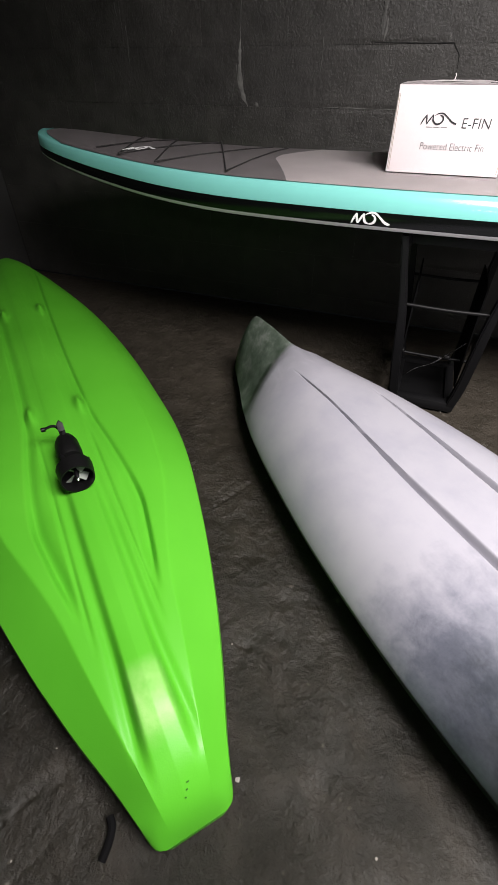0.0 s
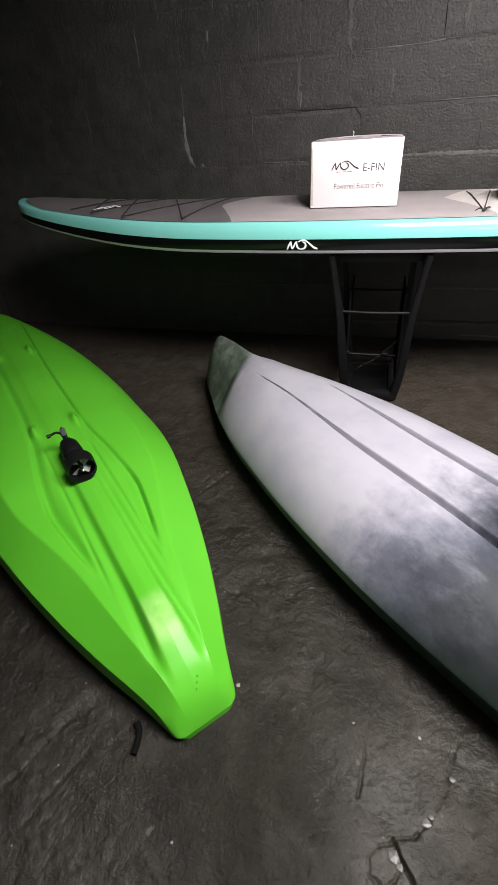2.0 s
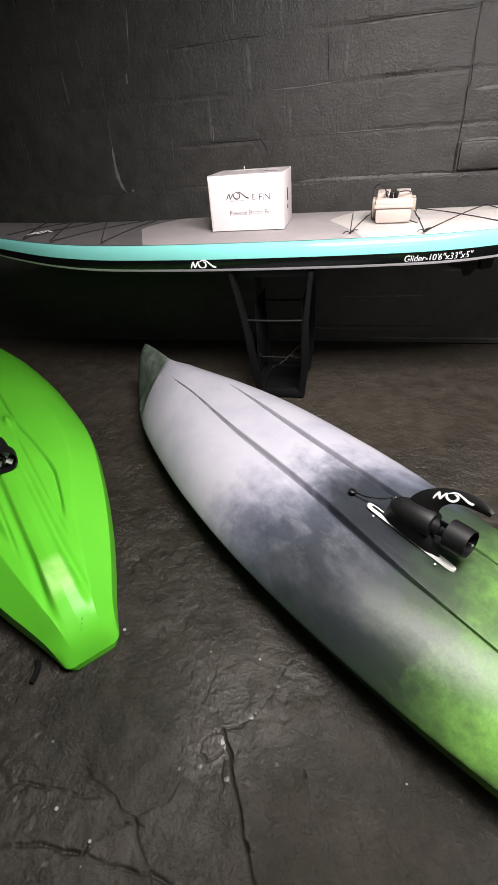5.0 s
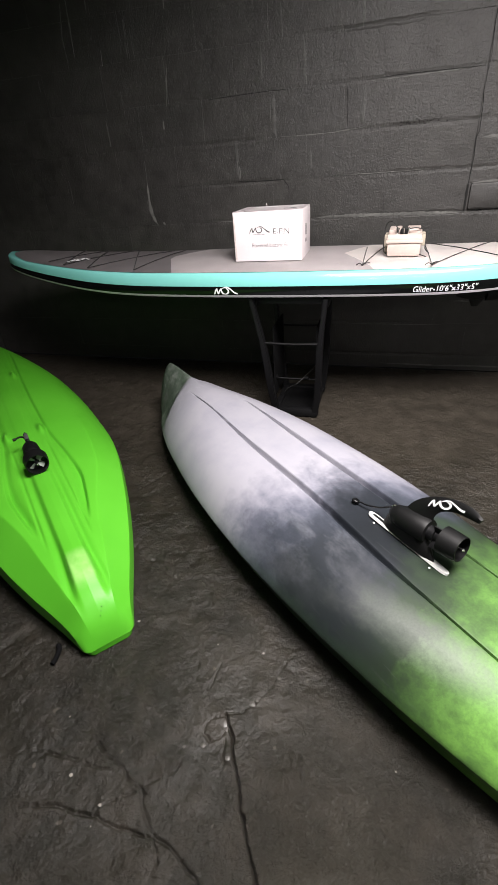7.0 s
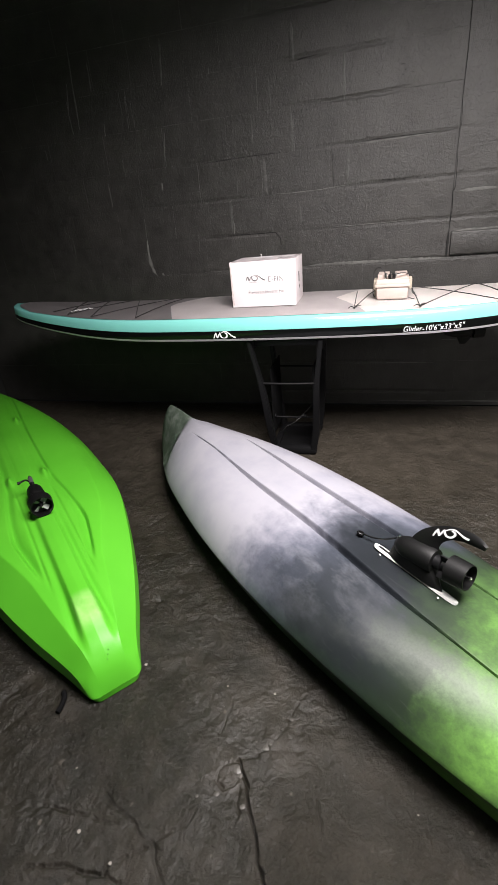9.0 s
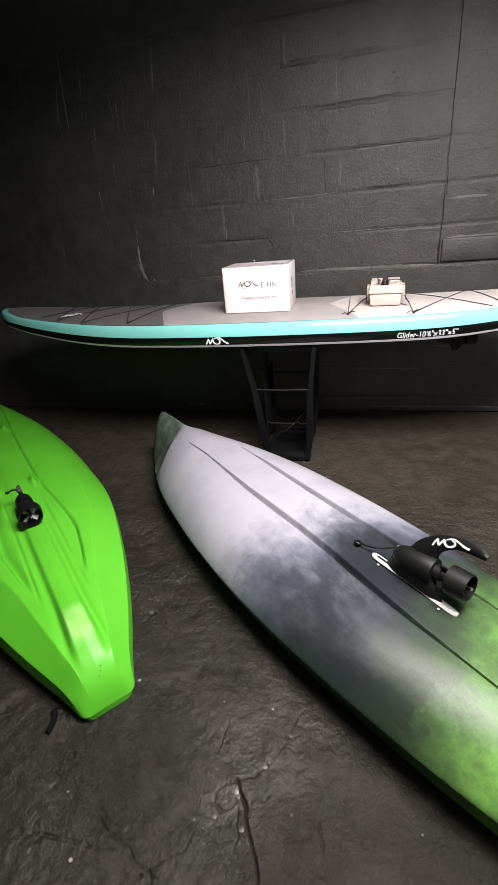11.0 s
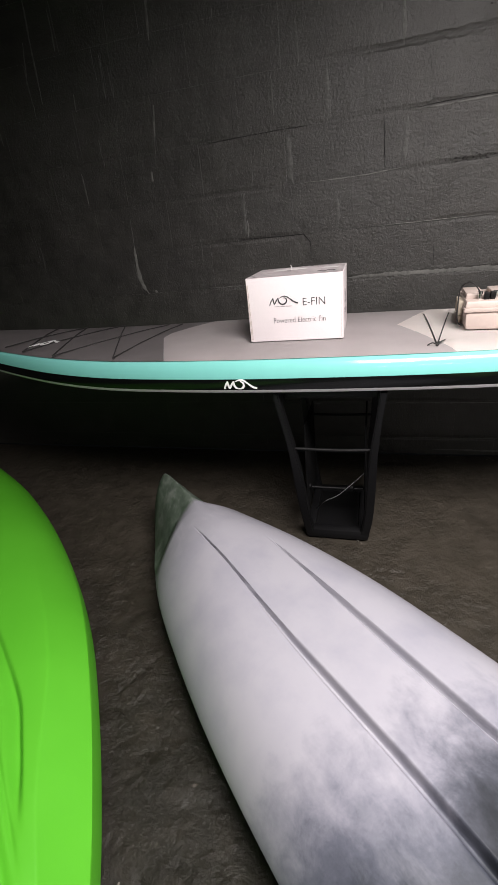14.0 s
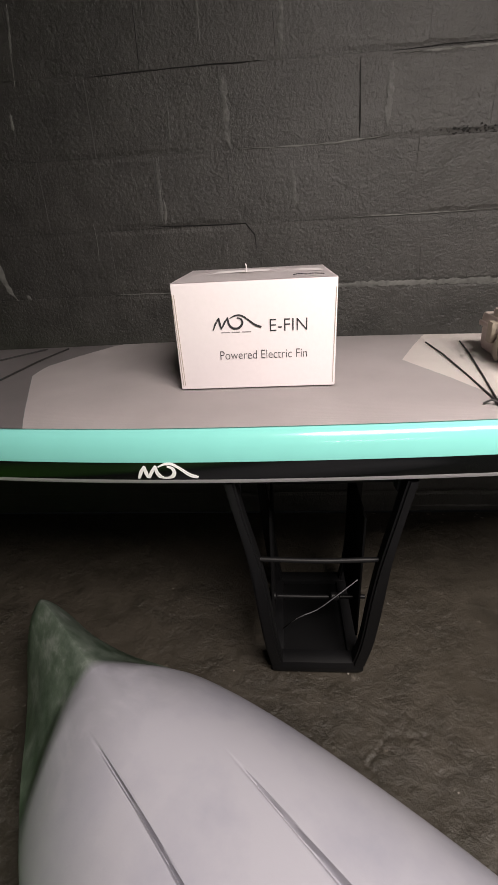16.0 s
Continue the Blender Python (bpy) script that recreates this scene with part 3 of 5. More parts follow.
def build_board():
    board = thing("paddleboard", "turquoise and black paddleboard with grey deck pads on a black stand", "paddleboard")
    board_strip("deck_skin", 0, 3.6, TEAL, board, "")
    board_strip("rail_band", 3.6, 7.4, TEAL, board, "glossy turquoise rail band")
    board_strip("rail_stripe", 7.4, 9.75, GLOSS_BLACK, board, "glossy black rail stripe")
    board_strip("pinline", 9.75, 10.9, SILVER, board, "thin silver pinline")
    board_strip("bottom_skin", 10.9, 14, GLOSS_BLACK, board, "black bottom")
    first = lambda v: -0.205 + 0.155 * abs(v) / 0.94 if abs(v) > 0.12 else -0.205 + 0.0198
    second = lambda v: 0.765 + 0.16 * abs(v) / 0.94
    nose_edge = lambda v: NOSE + 0.055 + 0.62 * abs(v) ** 4.5 * 0.35
    tail_edge = lambda v: TAIL - 0.05 - 0.2 * abs(v) ** 4
    pad_piece("nose_pad", nose_edge, lambda v: first(v) - 0.0001, PAD_DARK, "dark charcoal foam pad", board)
    pad_piece("middle_pad", lambda v: first(v) + 0.0001, lambda v: second(v) - 0.0001, PAD_GREY, "mid-grey foam pad", board)
    pad_piece("tail_pad", lambda v: second(v) + 0.0001, tail_edge, PAD_PALE, "pale pinkish-white foam pad", board)
    # marks on the rail
    part("rail_mark", wave_mark(lambda p: rail(0.176 + p.x, 9.25 - p.y / 0.0108 * 0.55, -1, p.z + 0.0005), 0.122), MARK_WHITE, board, "white wave-shaped mark")
    part("rail_lettering", words("Glider-10'6\"x33\"x5\"", 0.024, lambda p: rail(1.099 + p.x, 9.18 - p.y / 0.024 * 1.25, -1, p.z + 0.0005), width=0.266, shear=0.12, bold=-0.004), MARK_WHITE, board, "white slanted lettering")
    deck = lambda x, y, up: Vector((x, y, deck_z(x) + 0.004 - 0.012 * abs(y - MID_Y) / 0.38 + up))
    part("nose_mark", wave_mark(lambda p: deck(-0.755 + p.x * 0.8, 1.99 + p.y * 1.9 + p.x * 0.7, 0.0115 + p.z), 0.115), MARK_WHITE, board, "white wave-shaped mark")
    lines = [((-0.87, 1.99), (-0.72, 2.40)), ((-0.72, 2.40), (-0.56, 1.89)), ((-0.56, 1.89), (-0.29, 2.44)), ((-0.87, 2.38), (-0.74, 1.94)), ((-0.54, 2.46), (-0.27, 1.86)), ((-0.27, 1.86), (-0.22, 2.44)), ((-0.74, 1.94), (-0.54, 2.46))]
    for a, b in lines:
        mid = [(a[0] + (b[0] - a[0]) * t, a[1] + (b[1] - a[1]) * t) for t in (0, 0.35, 0.7, 1)]
        part("bungee_cord", tube([deck(x, y, 0.009) for x, y in mid], 0.0026, 6, False), CORD, board)
    tail_lines = [((0.872, 1.88), (0.968, 2.36)), ((0.872, 1.88), (0.874, 2.36)), ((1.165, 2.44), (1.165, 1.865)), ((1.165, 1.865), (1.50, 2.42)), ((1.20, 2.44), (1.50, 1.91)), ((1.50, 2.42), (1.56, 1.95)), ((1.115, 2.10), (1.15, 2.03))]
    for a, b in tail_lines:
        mid = [(a[0] + (b[0] - a[0]) * t, a[1] + (b[1] - a[1]) * t) for t in (0, 0.35, 0.7, 1)]
        part("bungee_cord", tube([deck(x, y, 0.009) for x, y in mid], 0.0021, 6, False), CORD, board)
    for x, y in ((0.872, 1.88), (1.165, 1.865)):
        for dx, dy in ((-0.028, 0.004), (0.03, 0.06), (0.012, 0.03)):
            part("cord_tail", tube([deck(x, y, 0.010), deck(x + dx * 0.5, y + dy * 0.3, 0.016), deck(x + dx, y + dy, 0.008)], 0.0021, 6), CORD, board)
        part("knot", lathe([(-0.005, 0.002), (-0.002, 0.005), (0.002, 0.005), (0.005, 0.002)], 10), CORD, board).location = deck(x, y, 0.010)
    # powered fin under the tail
    blade = curve_of([(0.0, 0.11), (0.05, 0.10), (0.10, 0.075), (0.14, 0.03)])
    rings = []
    for i in range(12):
        h = 0.14 * i / 11
        w, back = blade(h), 0.5 * h
        rings.append([(1.34 + back + w * 0.5 * (1 + math.cos(a)), 2.185 + 0.006 * math.sin(a), 0.70 - h) for a in (2 * math.pi * q / 12 for q in range(12))])
    part("under_fin", loft(rings), SATIN_BLACK, board, "black fin under the tail")
    pod = part("under_motor", lathe([(-0.08, 0.005), (-0.07, 0.022), (-0.03, 0.034), (0.04, 0.036), (0.06, 0.03), (0.062, 0.01)], 24), SATIN_BLACK, board)
    pod.location = (1.40, 2.185, 0.63)
    ring = part("under_duct", lathe([(0.0, 0.042), (0.05, 0.038), (0.05, 0.035), (0.0, 0.038), (0.0, 0.042)], 28, caps=False), SATIN_BLACK, board)
    ring.location = (1.47, 2.185, 0.63)
    kids = list(board.children)
    under(first_part(board, "rail_stripe"), ("rail_mark", "rail_lettering"), kids)
    under(first_part(board, "nose_pad"), ("nose_mark",), kids)
    under(first_part(board, "under_fin"), ("under_motor", "under_duct"), kids)


build_board()


BLACK_PLASTIC.node_tree.nodes["Principled BSDF"].inputs["Specular IOR Level"].default_value = 0.3


def build_stand():
    stand = thing("board_stand", "black plastic folding stand with narrow base under the paddleboard", "stand")

    def leg(name, pts, w, d):
        """A curved channel leg, slim at the top and broad towards its foot."""
        rings = []
        for p in smooth_line(pts, 5):
            k = 0.85 + 0.5 * ease(0.60 - p.z, 0.0, 0.35)
            rings.append([(p.x + sx * w * k / 2, p.y + sy * d / 2, p.z) for sx, sy in ((-1, -1), (1, -1), (1, 1), (-1, 1))])
        bm = loft(rings)
        long = [e for e in bm.edges if abs((e.verts[0].co - e.verts[1].co).normalized().z) > 0.5]
        bmesh.ops.bevel(bm, geom=long, offset=0.005, segments=2, affect="EDGES")
        part(name, bm, STAND_BLACK, stand)
    for y, lean, inner in ((1.940, 0.14, 0.0), (2.26, 0.0, 0.01)):
        leg("leg", [(x, y - lean * z, z) for x, z in ((0.352 + inner, 0.682), (0.364 + inner, 0.60), (0.394, 0.42), (0.419, 0.15), (0.436, 0.03))], 0.026, 0.04)
        leg("leg", [(x, y - lean * z, z) for x, z in ((0.716 - inner, 0.682), (0.706 - inner, 0.60), (0.688, 0.42), (0.676, 0.15), (0.660, 0.03))], 0.026, 0.04)
        part("base_bar", box((0.548, y, 0.024), (0.262, 0.05, 0.046), 0.018), STAND_BLACK, stand)
        part("rung", tube([(0.395, y - lean * 0.43, 0.426 + lean * 0.13), (0.545, y - lean * 0.43 - 0.002, 0.423 + lean * 0.13), (0.69, y - lean * 0.43, 0.426 + lean * 0.13)], 0.0062, 10), STAND_BLACK, stand)
        part("top_bar", box((0.533, y - lean * 0.25, 0.664), (0.36, 0.04, 0.040), 0.008), STAND_BLACK, stand)
    for x, xt in ((0.438, 0.356), (0.652, 0.712)):
        part("foot_bar", box((x, 2.0975, 0.024), (0.036, 0.275, 0.044), 0.007), STAND_BLACK, stand)
        part("side_bar", box((xt, 2.055, 0.655), (0.032, 0.37, 0.05), 0.007), STAND_BLACK, stand)
        mid = 0.5 * (x + xt) + (0.02 if x < 0.5 else -0.014)
        part("side_panel", box((mid + (0.01 if x < 0.5 else -0.01), 2.0975, 0.30), (0.006, 0.27, 0.40), 0.002), DULL_BLACK, stand)
    # added near-black tray that holds the shade inside the stand
    part("base_tray", box((0.545, 2.0975, 0.018), (0.19, 0.28, 0.028), 0.004), DULL_BLACK, stand)
    part("cross_rung", tube([(0.41, 2.02, 0.19), (0.545, 2.02, 0.188), (0.685, 2.02, 0.19)], 0.006, 10), STAND_BLACK, stand)
    part("brace_wire", tube([(0.455, 1.985, 0.10), (0.50, 1.985, 0.145), (0.55, 1.985, 0.175), (0.60, 1.985, 0.225), (0.655, 1.985, 0.285)], 0.0022, 6), STEEL, stand, "thin bright wire")
    for x in (0.425, 0.60):
        clip = part("clip", lathe([(-0.014, 0.004), (-0.01, 0.012), (0.01, 0.012), (0.014, 0.004)], 12), STAND_BLACK, stand)
        clip.location = (x, 2.01, 0.20)
    under(first_part(stand, "cross_rung"), ("clip",), list(stand.children))


build_stand()


def build_carton():
    box_thing = thing("shipping_box", "white cardboard product box with dark lettering on the paddleboard deck", "box", pose(0.239, 1.994, 0.826, 0, 0, 0.9))
    w, d, h, t = 0.338, 0.300, 0.224, 0.004
    # front wall bulges a touch; corners are soft
    panels = [("front_panel", (w / 2, t / 2, h / 2), (w - 0.003, t, h - 0.002)), ("back_panel", (w / 2, d - t / 2, h / 2), (w - 0.003, t, h - 0.002)),
              ("side_panel", (t / 2, d / 2, h / 2), (t, d - 2 * t - 0.002, h - 0.002)), ("side_panel", (w - t / 2, d / 2, h / 2), (t, d - 2 * t - 0.002, h - 0.002)),
              ("bottom_panel", (w / 2, d / 2, t / 2 + 0.001), (w - 2 * t, d - 2 * t, t))]
    for name, c, s in panels:
        part(name, box(c, s, 0.0012), CARD, box_thing)
    # two overlapping lid flaps, slightly bowed up
    for y0, y1, up in ((0.001, d / 2 - 0.001, 0.0), (d / 2 + 0.001, d - 0.001, 0.001)):
        rows = []
        for i in range(9):
            y = y0 + (y1 - y0) * i / 8
            far = (y / (d / 2)) if y < d / 2 else (d - y) / (d / 2)
            rows.append([(0.001 + (w - 0.002) * j / 16, y, h + 0.007 * far ** 2 * math.sin(math.pi * j / 16) ** 0.7 + 0.002 * math.sin(j * 0.7) * far) for j in range(17)])
        bm = bmesh.new()
        add_loft(bm, rows, closed=False)
        bmesh.ops.solidify(bm, geom=bm.faces[:], thickness=0.003)
        bmesh.ops.recalc_face_normals(bm, faces=bm.faces)
        part("lid_flap", bm, CARD, box_thing)
    rows = []
    for i in range(7):
        y = d / 2 - 0.028 + 0.056 * i / 6
        far = (y / (d / 2)) if y < d / 2 else (d - y) / (d / 2)
        rows.append([(0.02 + (w - 0.04) * j / 20, y, h + 0.0008 + 0.007 * far ** 2 * math.sin(math.pi * (0.06 + 0.88 * j / 20)) ** 0.7 + 0.0003 * math.sin(j * 1.9 + i)) for j in range(21)])
    bm = bmesh.new()
    add_loft(bm, rows, closed=False)
    part("packing_tape", bm, TAPE, box_thing, "crinkled clear packing tape")
    part("tape_tip", tube([(0.15, 0.10, h + 0.007), (0.152, 0.098, h + 0.018), (0.150, 0.096, h + 0.024)], 0.0015, 6), TAPE, box_thing)
    # cut edges of the flaps beside the front
    for x in (0.0045, 0.0085):
        part("flap_edge", box((x, -0.0006, h / 2 - 0.006), (0.0012, 0.0012, h * 0.86), 0, 1, Matrix.Rotation(radians(-0.9), 3, "Y")), CARD_EDGE, box_thing)
    part("flap_edge", box((w - 0.0045, -0.0006, h / 2 - 0.006), (0.0012, 0.0012, h * 0.88), 0, 1, Matrix.Rotation(radians(0.7), 3, "Y")), CARD_EDGE, box_thing)
    front = lambda p: Vector((p.x, -0.0002 - p.z, p.y))
    at = lambda x, y: (lambda p: front(Vector((p.x + x * w, p.y + y * h, p.z))))
    part("front_mark", wave_mark(at(0.235, 0.572), 0.103, 0.85), INK, box_thing, "dark wave-shaped mark")
    part("lettering", words("E-FIN", 0.0245, at(0.592, 0.545), width=0.077, bold=-0.012), INK, box_thing, "thin dark lettering")
    part("lettering", words("Powered Electric Fin", 0.0180, at(0.275, 0.292), width=0.184, bold=-0.016), INK, box_thing, "thin dark lettering")
    for x, n in ((0.292, 0.018), (0.355, 0.018), (0.418, 0.019)):
        part("script_bar", box((x * w + n / 2, -0.0006, 0.548 * h), (n, 0.0006, 0.0017)), INK_GREY, box_thing)
    # dark print on the narrow side and scribbles on the lid
    for y, z, hh in ((0.14, 0.125, 0.05), (0.14, 0.075, 0.018)):
        part("side_print", box((w + 0.0003, y, z), (0.0006, 0.03, hh), 0.0002), INK, box_thing)
    part("lid_print", tube([(0.25, 0.02, h + 0.0045), (0.262, 0.028, h + 0.0052), (0.278, 0.02, h + 0.0046), (0.29, 0.027, h + 0.005), (0.312, 0.02, h + 0.0043)], 0.0009, 5), INK, box_thing)
    kids = list(box_thing.children)
    under(first_part(box_thing, "front_panel"), ("front_mark", "lettering", "script_bar", "flap_edge"), kids)
    under(first_part(box_thing, "lid_flap"), ("packing_tape", "tape_tip", "lid_print"), kids)


build_carton()


def build_battery_box():
    b = thing("battery_box", "beige plastic battery box with terminals on the deck", "battery box", pose(1.052, 2.13, 0.827, 0, 0, -3))
    part("body", box((0, 0.02, 0.030), (0.146, 0.24, 0.060), 0.012, 1.04), BEIGE, b)
    part("lid_rim", box((0, 0.02, 0.066), (0.162, 0.258, 0.014), 0.004), BEIGE, b)
    part("lid", box((0, 0.02, 0.083), (0.156, 0.252, 0.022), 0.006, 0.97), BEIGE, b)
    part("top_block", box((-0.045, 0.02, 0.102), (0.055, 0.14, 0.020), 0.005), BEIGE, b)
    part("top_block", box((0.038, 0.02, 0.102), (0.06, 0.14, 0.020), 0.005), BEIGE, b)
    for x in (-0.034, 0.012):
        post = part("terminal", lathe([(0, 0.005), (0.02, 0.005), (0.021, 0.008), (0.03, 0.008), (0.031, 0.003)], 14), STEEL, b, "bright metal terminal")
        post.matrix_local = pose(x, -0.07, 0.090, 0, -90, 0)
    for x, z in ((-0.014, 0.11), (0.004, 0.112)):
        part("knob", box((x, -0.07, z - 0.006), (0.016, 0.02, 0.026), 0.004), BLACK_PLASTIC, b)
    for s in (-1, 1):
        part("latch", box((s * 0.084, -0.02, 0.062), (0.016, 0.03, 0.05), 0.004), OLIVE, b, "olive-beige side latch")
        part("latch", box((s * 0.084, 0.045, 0.062), (0.016, 0.03, 0.05), 0.004), OLIVE, b)
    part("side_boss", lathe([(-0.004, 0.024), (0.010, 0.026), (0.014, 0.02)], 20), OLIVE, b).matrix_local = pose(-0.074, 0.0, 0.03, 0, 180, 0)
    part("lead", tube([(-0.034, -0.07, 0.118), (-0.06, -0.065, 0.148), (-0.088, -0.03, 0.13), (-0.094, -0.03, 0.07), (-0.092, -0.04, 0.02), (-0.08, -0.06, 0.008)], 0.0022, 7), CORD, b)
    part("lead", tube([(0.012, -0.07, 0.115), (0.05, -0.065, 0.118), (0.09, -0.04, 0.10), (0.10, -0.04, 0.06), (0.094, -0.06, 0.03), (0.115, -0.075, 0.01)], 0.0022, 7), CORD, b)
    under(first_part(b, "lid"), ("terminal", "knob", "top_block"), list(b.children))


build_battery_box()


# ---------- kayaks ----------
def hull_rings(stations, half, top, edge, section, relief, groove, width, inner=36, outer=46):
    """The rings of an upturned hull. half, top and edge give half width, keel height and gunwale height along s; section(s, v) the height's
    share at the share v of the half width; relief(s, y) is what ridges and grooves add to the height. The columns follow the grooves."""
    rings = []
    for s in stations:
        hw, zt, zg = half(s), top(s), edge(s)
        c = min(groove(s), hw * 0.62)
        w = min(width, c * 0.6, (hw - c) * 0.6)
        ys = [-(hw - (hw - c - w) * (1 - math.cos(math.pi / 2 * i / outer))) for i in range(outer)]
        ys += [-(c + w) + 2 * w * i / 40 for i in range(40)]
        ys += [-(c - w) * math.cos(math.pi * i / (2 * inner)) for i in range(inner)]
        ys += [0.0] + [-y for y in ys[::-1]]
        ring = []
        for y in ys:
            h = section(s, min(1.0, abs(y) / hw))
            ring.append((s, y, zg + (zt - zg) * h + relief(s, y) * min(1, h * 1.6)))
        rings.append(ring)
    return rings


def deck_rings(stations, half, edge, low):
    """The upturned deck below the gunwale: a rounded lip, a flank and the flat that rests on the ground."""
    rings = []
    for s in stations:
        hw, zg = half(s), edge(s)
        side = [(1.0, zg), (0.995, low + (zg - low) * 0.94), (0.965, low + (zg - low) * 0.8), (0.925, low + (zg - low) * 0.5), (0.89, low + (zg - low) * 0.2), (0.86, low)]
        rings.append([(s, hw * f, z) for f, z in side] + [(s, -hw * f, z) for f, z in side[::-1]])
    return rings


def hull_parts(kayak, material, stations, half, top, edge, section, relief, low, groove, width):
    part("hull", loft(hull_rings(stations, half, top, edge, section, relief, groove, width), closed=False), material, kayak)
    part("deck", loft(deck_rings(stations, half, edge, low), closed=True), material, kayak)


def spread(a, b, n):
    return [a + (b - a) * i / n for i in range(n + 1)]


def build_white_kayak():
    m = Matrix(((0.7376, 0.6752, 0, -0.146), (-0.6752, 0.7376, 0, 1.861), (0, 0, 1, 0), (0, 0, 0, 1)))
    kayak = thing("kayak", "upturned kayak of white, slate grey and lime plastic on the floor", "kayak", m, group="upturned kayaks")
    half = curve_of([(-0.175, 0.012), (-0.15, 0.036), (-0.05, 0.085), (0.1, 0.142), (0.26, 0.206), (0.45, 0.265), (0.7, 0.311), (0.95, 0.342), (1.25, 0.358), (1.5, 0.354), (1.75, 0.335), (2.0, 0.302), (2.3, 0.238), (2.6, 0.15), (2.78, 0.07), (2.85, 0.02)])
    top = curve_of([(-0.175, 0.06), (-0.15, 0.12), (-0.10, 0.215), (-0.05, 0.290), (-0.015, 0.314), (0.05, 0.320), (0.24, 0.308), (0.6, 0.302), (1.0, 0.288), (1.55, 0.268), (1.8, 0.255), (2.2, 0.235), (2.6, 0.22), (2.85, 0.20)])
    edge = curve_of([(-0.175, 0.04), (0.0, 0.07), (0.4, 0.11), (1.0, 0.12), (1.8, 0.12), (2.4, 0.10), (2.85, 0.08)])

    def section(s, v):
        k = max(ease(s - 1.3 * (v * half(s)) ** 2, 0.21, 0.30), 1 - ease(s, -0.08, 0.06))
        g = ease(s, 0.25, 1.0)
        p, q = 1.65 + 1.85 * g - 0.95 * ease(s, 1.3, 2.2), 1.3 - 0.1 * g + 0.15 * ease(s, 1.3, 2.2)
        return (1 - k) * (1 - v ** 1.28) ** 1.12 + k * (1 - v ** p) ** (1 / q)

    def line(side, s):
        if side < 0:
            return 0.064 + 0.018 * ease(s, 0.5, 1.0) + 0.022 * ease(s, 1.25, 1.8)
        return 0.100 + 0.006 * ease(s, 1.25, 1.8)

    def relief(s, y):
        out = 0.0
        for side, s0 in ((-1, 0.36), (1, 0.58)):
            c = side * line(side, s)
            on = ease(s, s0, s0 + 0.18) * (1 - 0.65 * ease(s, 1.5, 1.9)) * (1 - ease(s, 2.4, 2.7))
            d = (y - c) * -side
            wide = (0.36 + 1.04 * ease(s, 0.6, 1.15)) * (1 - 0.74 * ease(s, 1.55, 1.9))
            out -= (0.016 + 0.011 * ease(s, 0.7, 1.15)) * on * math.exp(-abs(d / (wide * (0.0085 if d * side > 0 else 0.0048))) ** 3)
        out += 0.006 * (1 - ease(abs(y), 0.0, 0.05)) * ease(s, 0.02, 0.15) * (1 - ease(s, 0.22, 0.4))
        return out
    st = spread(-0.175, 0.2, 36) + spread(0.206, 0.40, 36) + spread(0.415, 2.85, 120)
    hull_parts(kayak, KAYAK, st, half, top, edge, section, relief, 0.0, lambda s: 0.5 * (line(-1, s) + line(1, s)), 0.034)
    return m, top


WHITE_M, white_top = build_white_kayak()


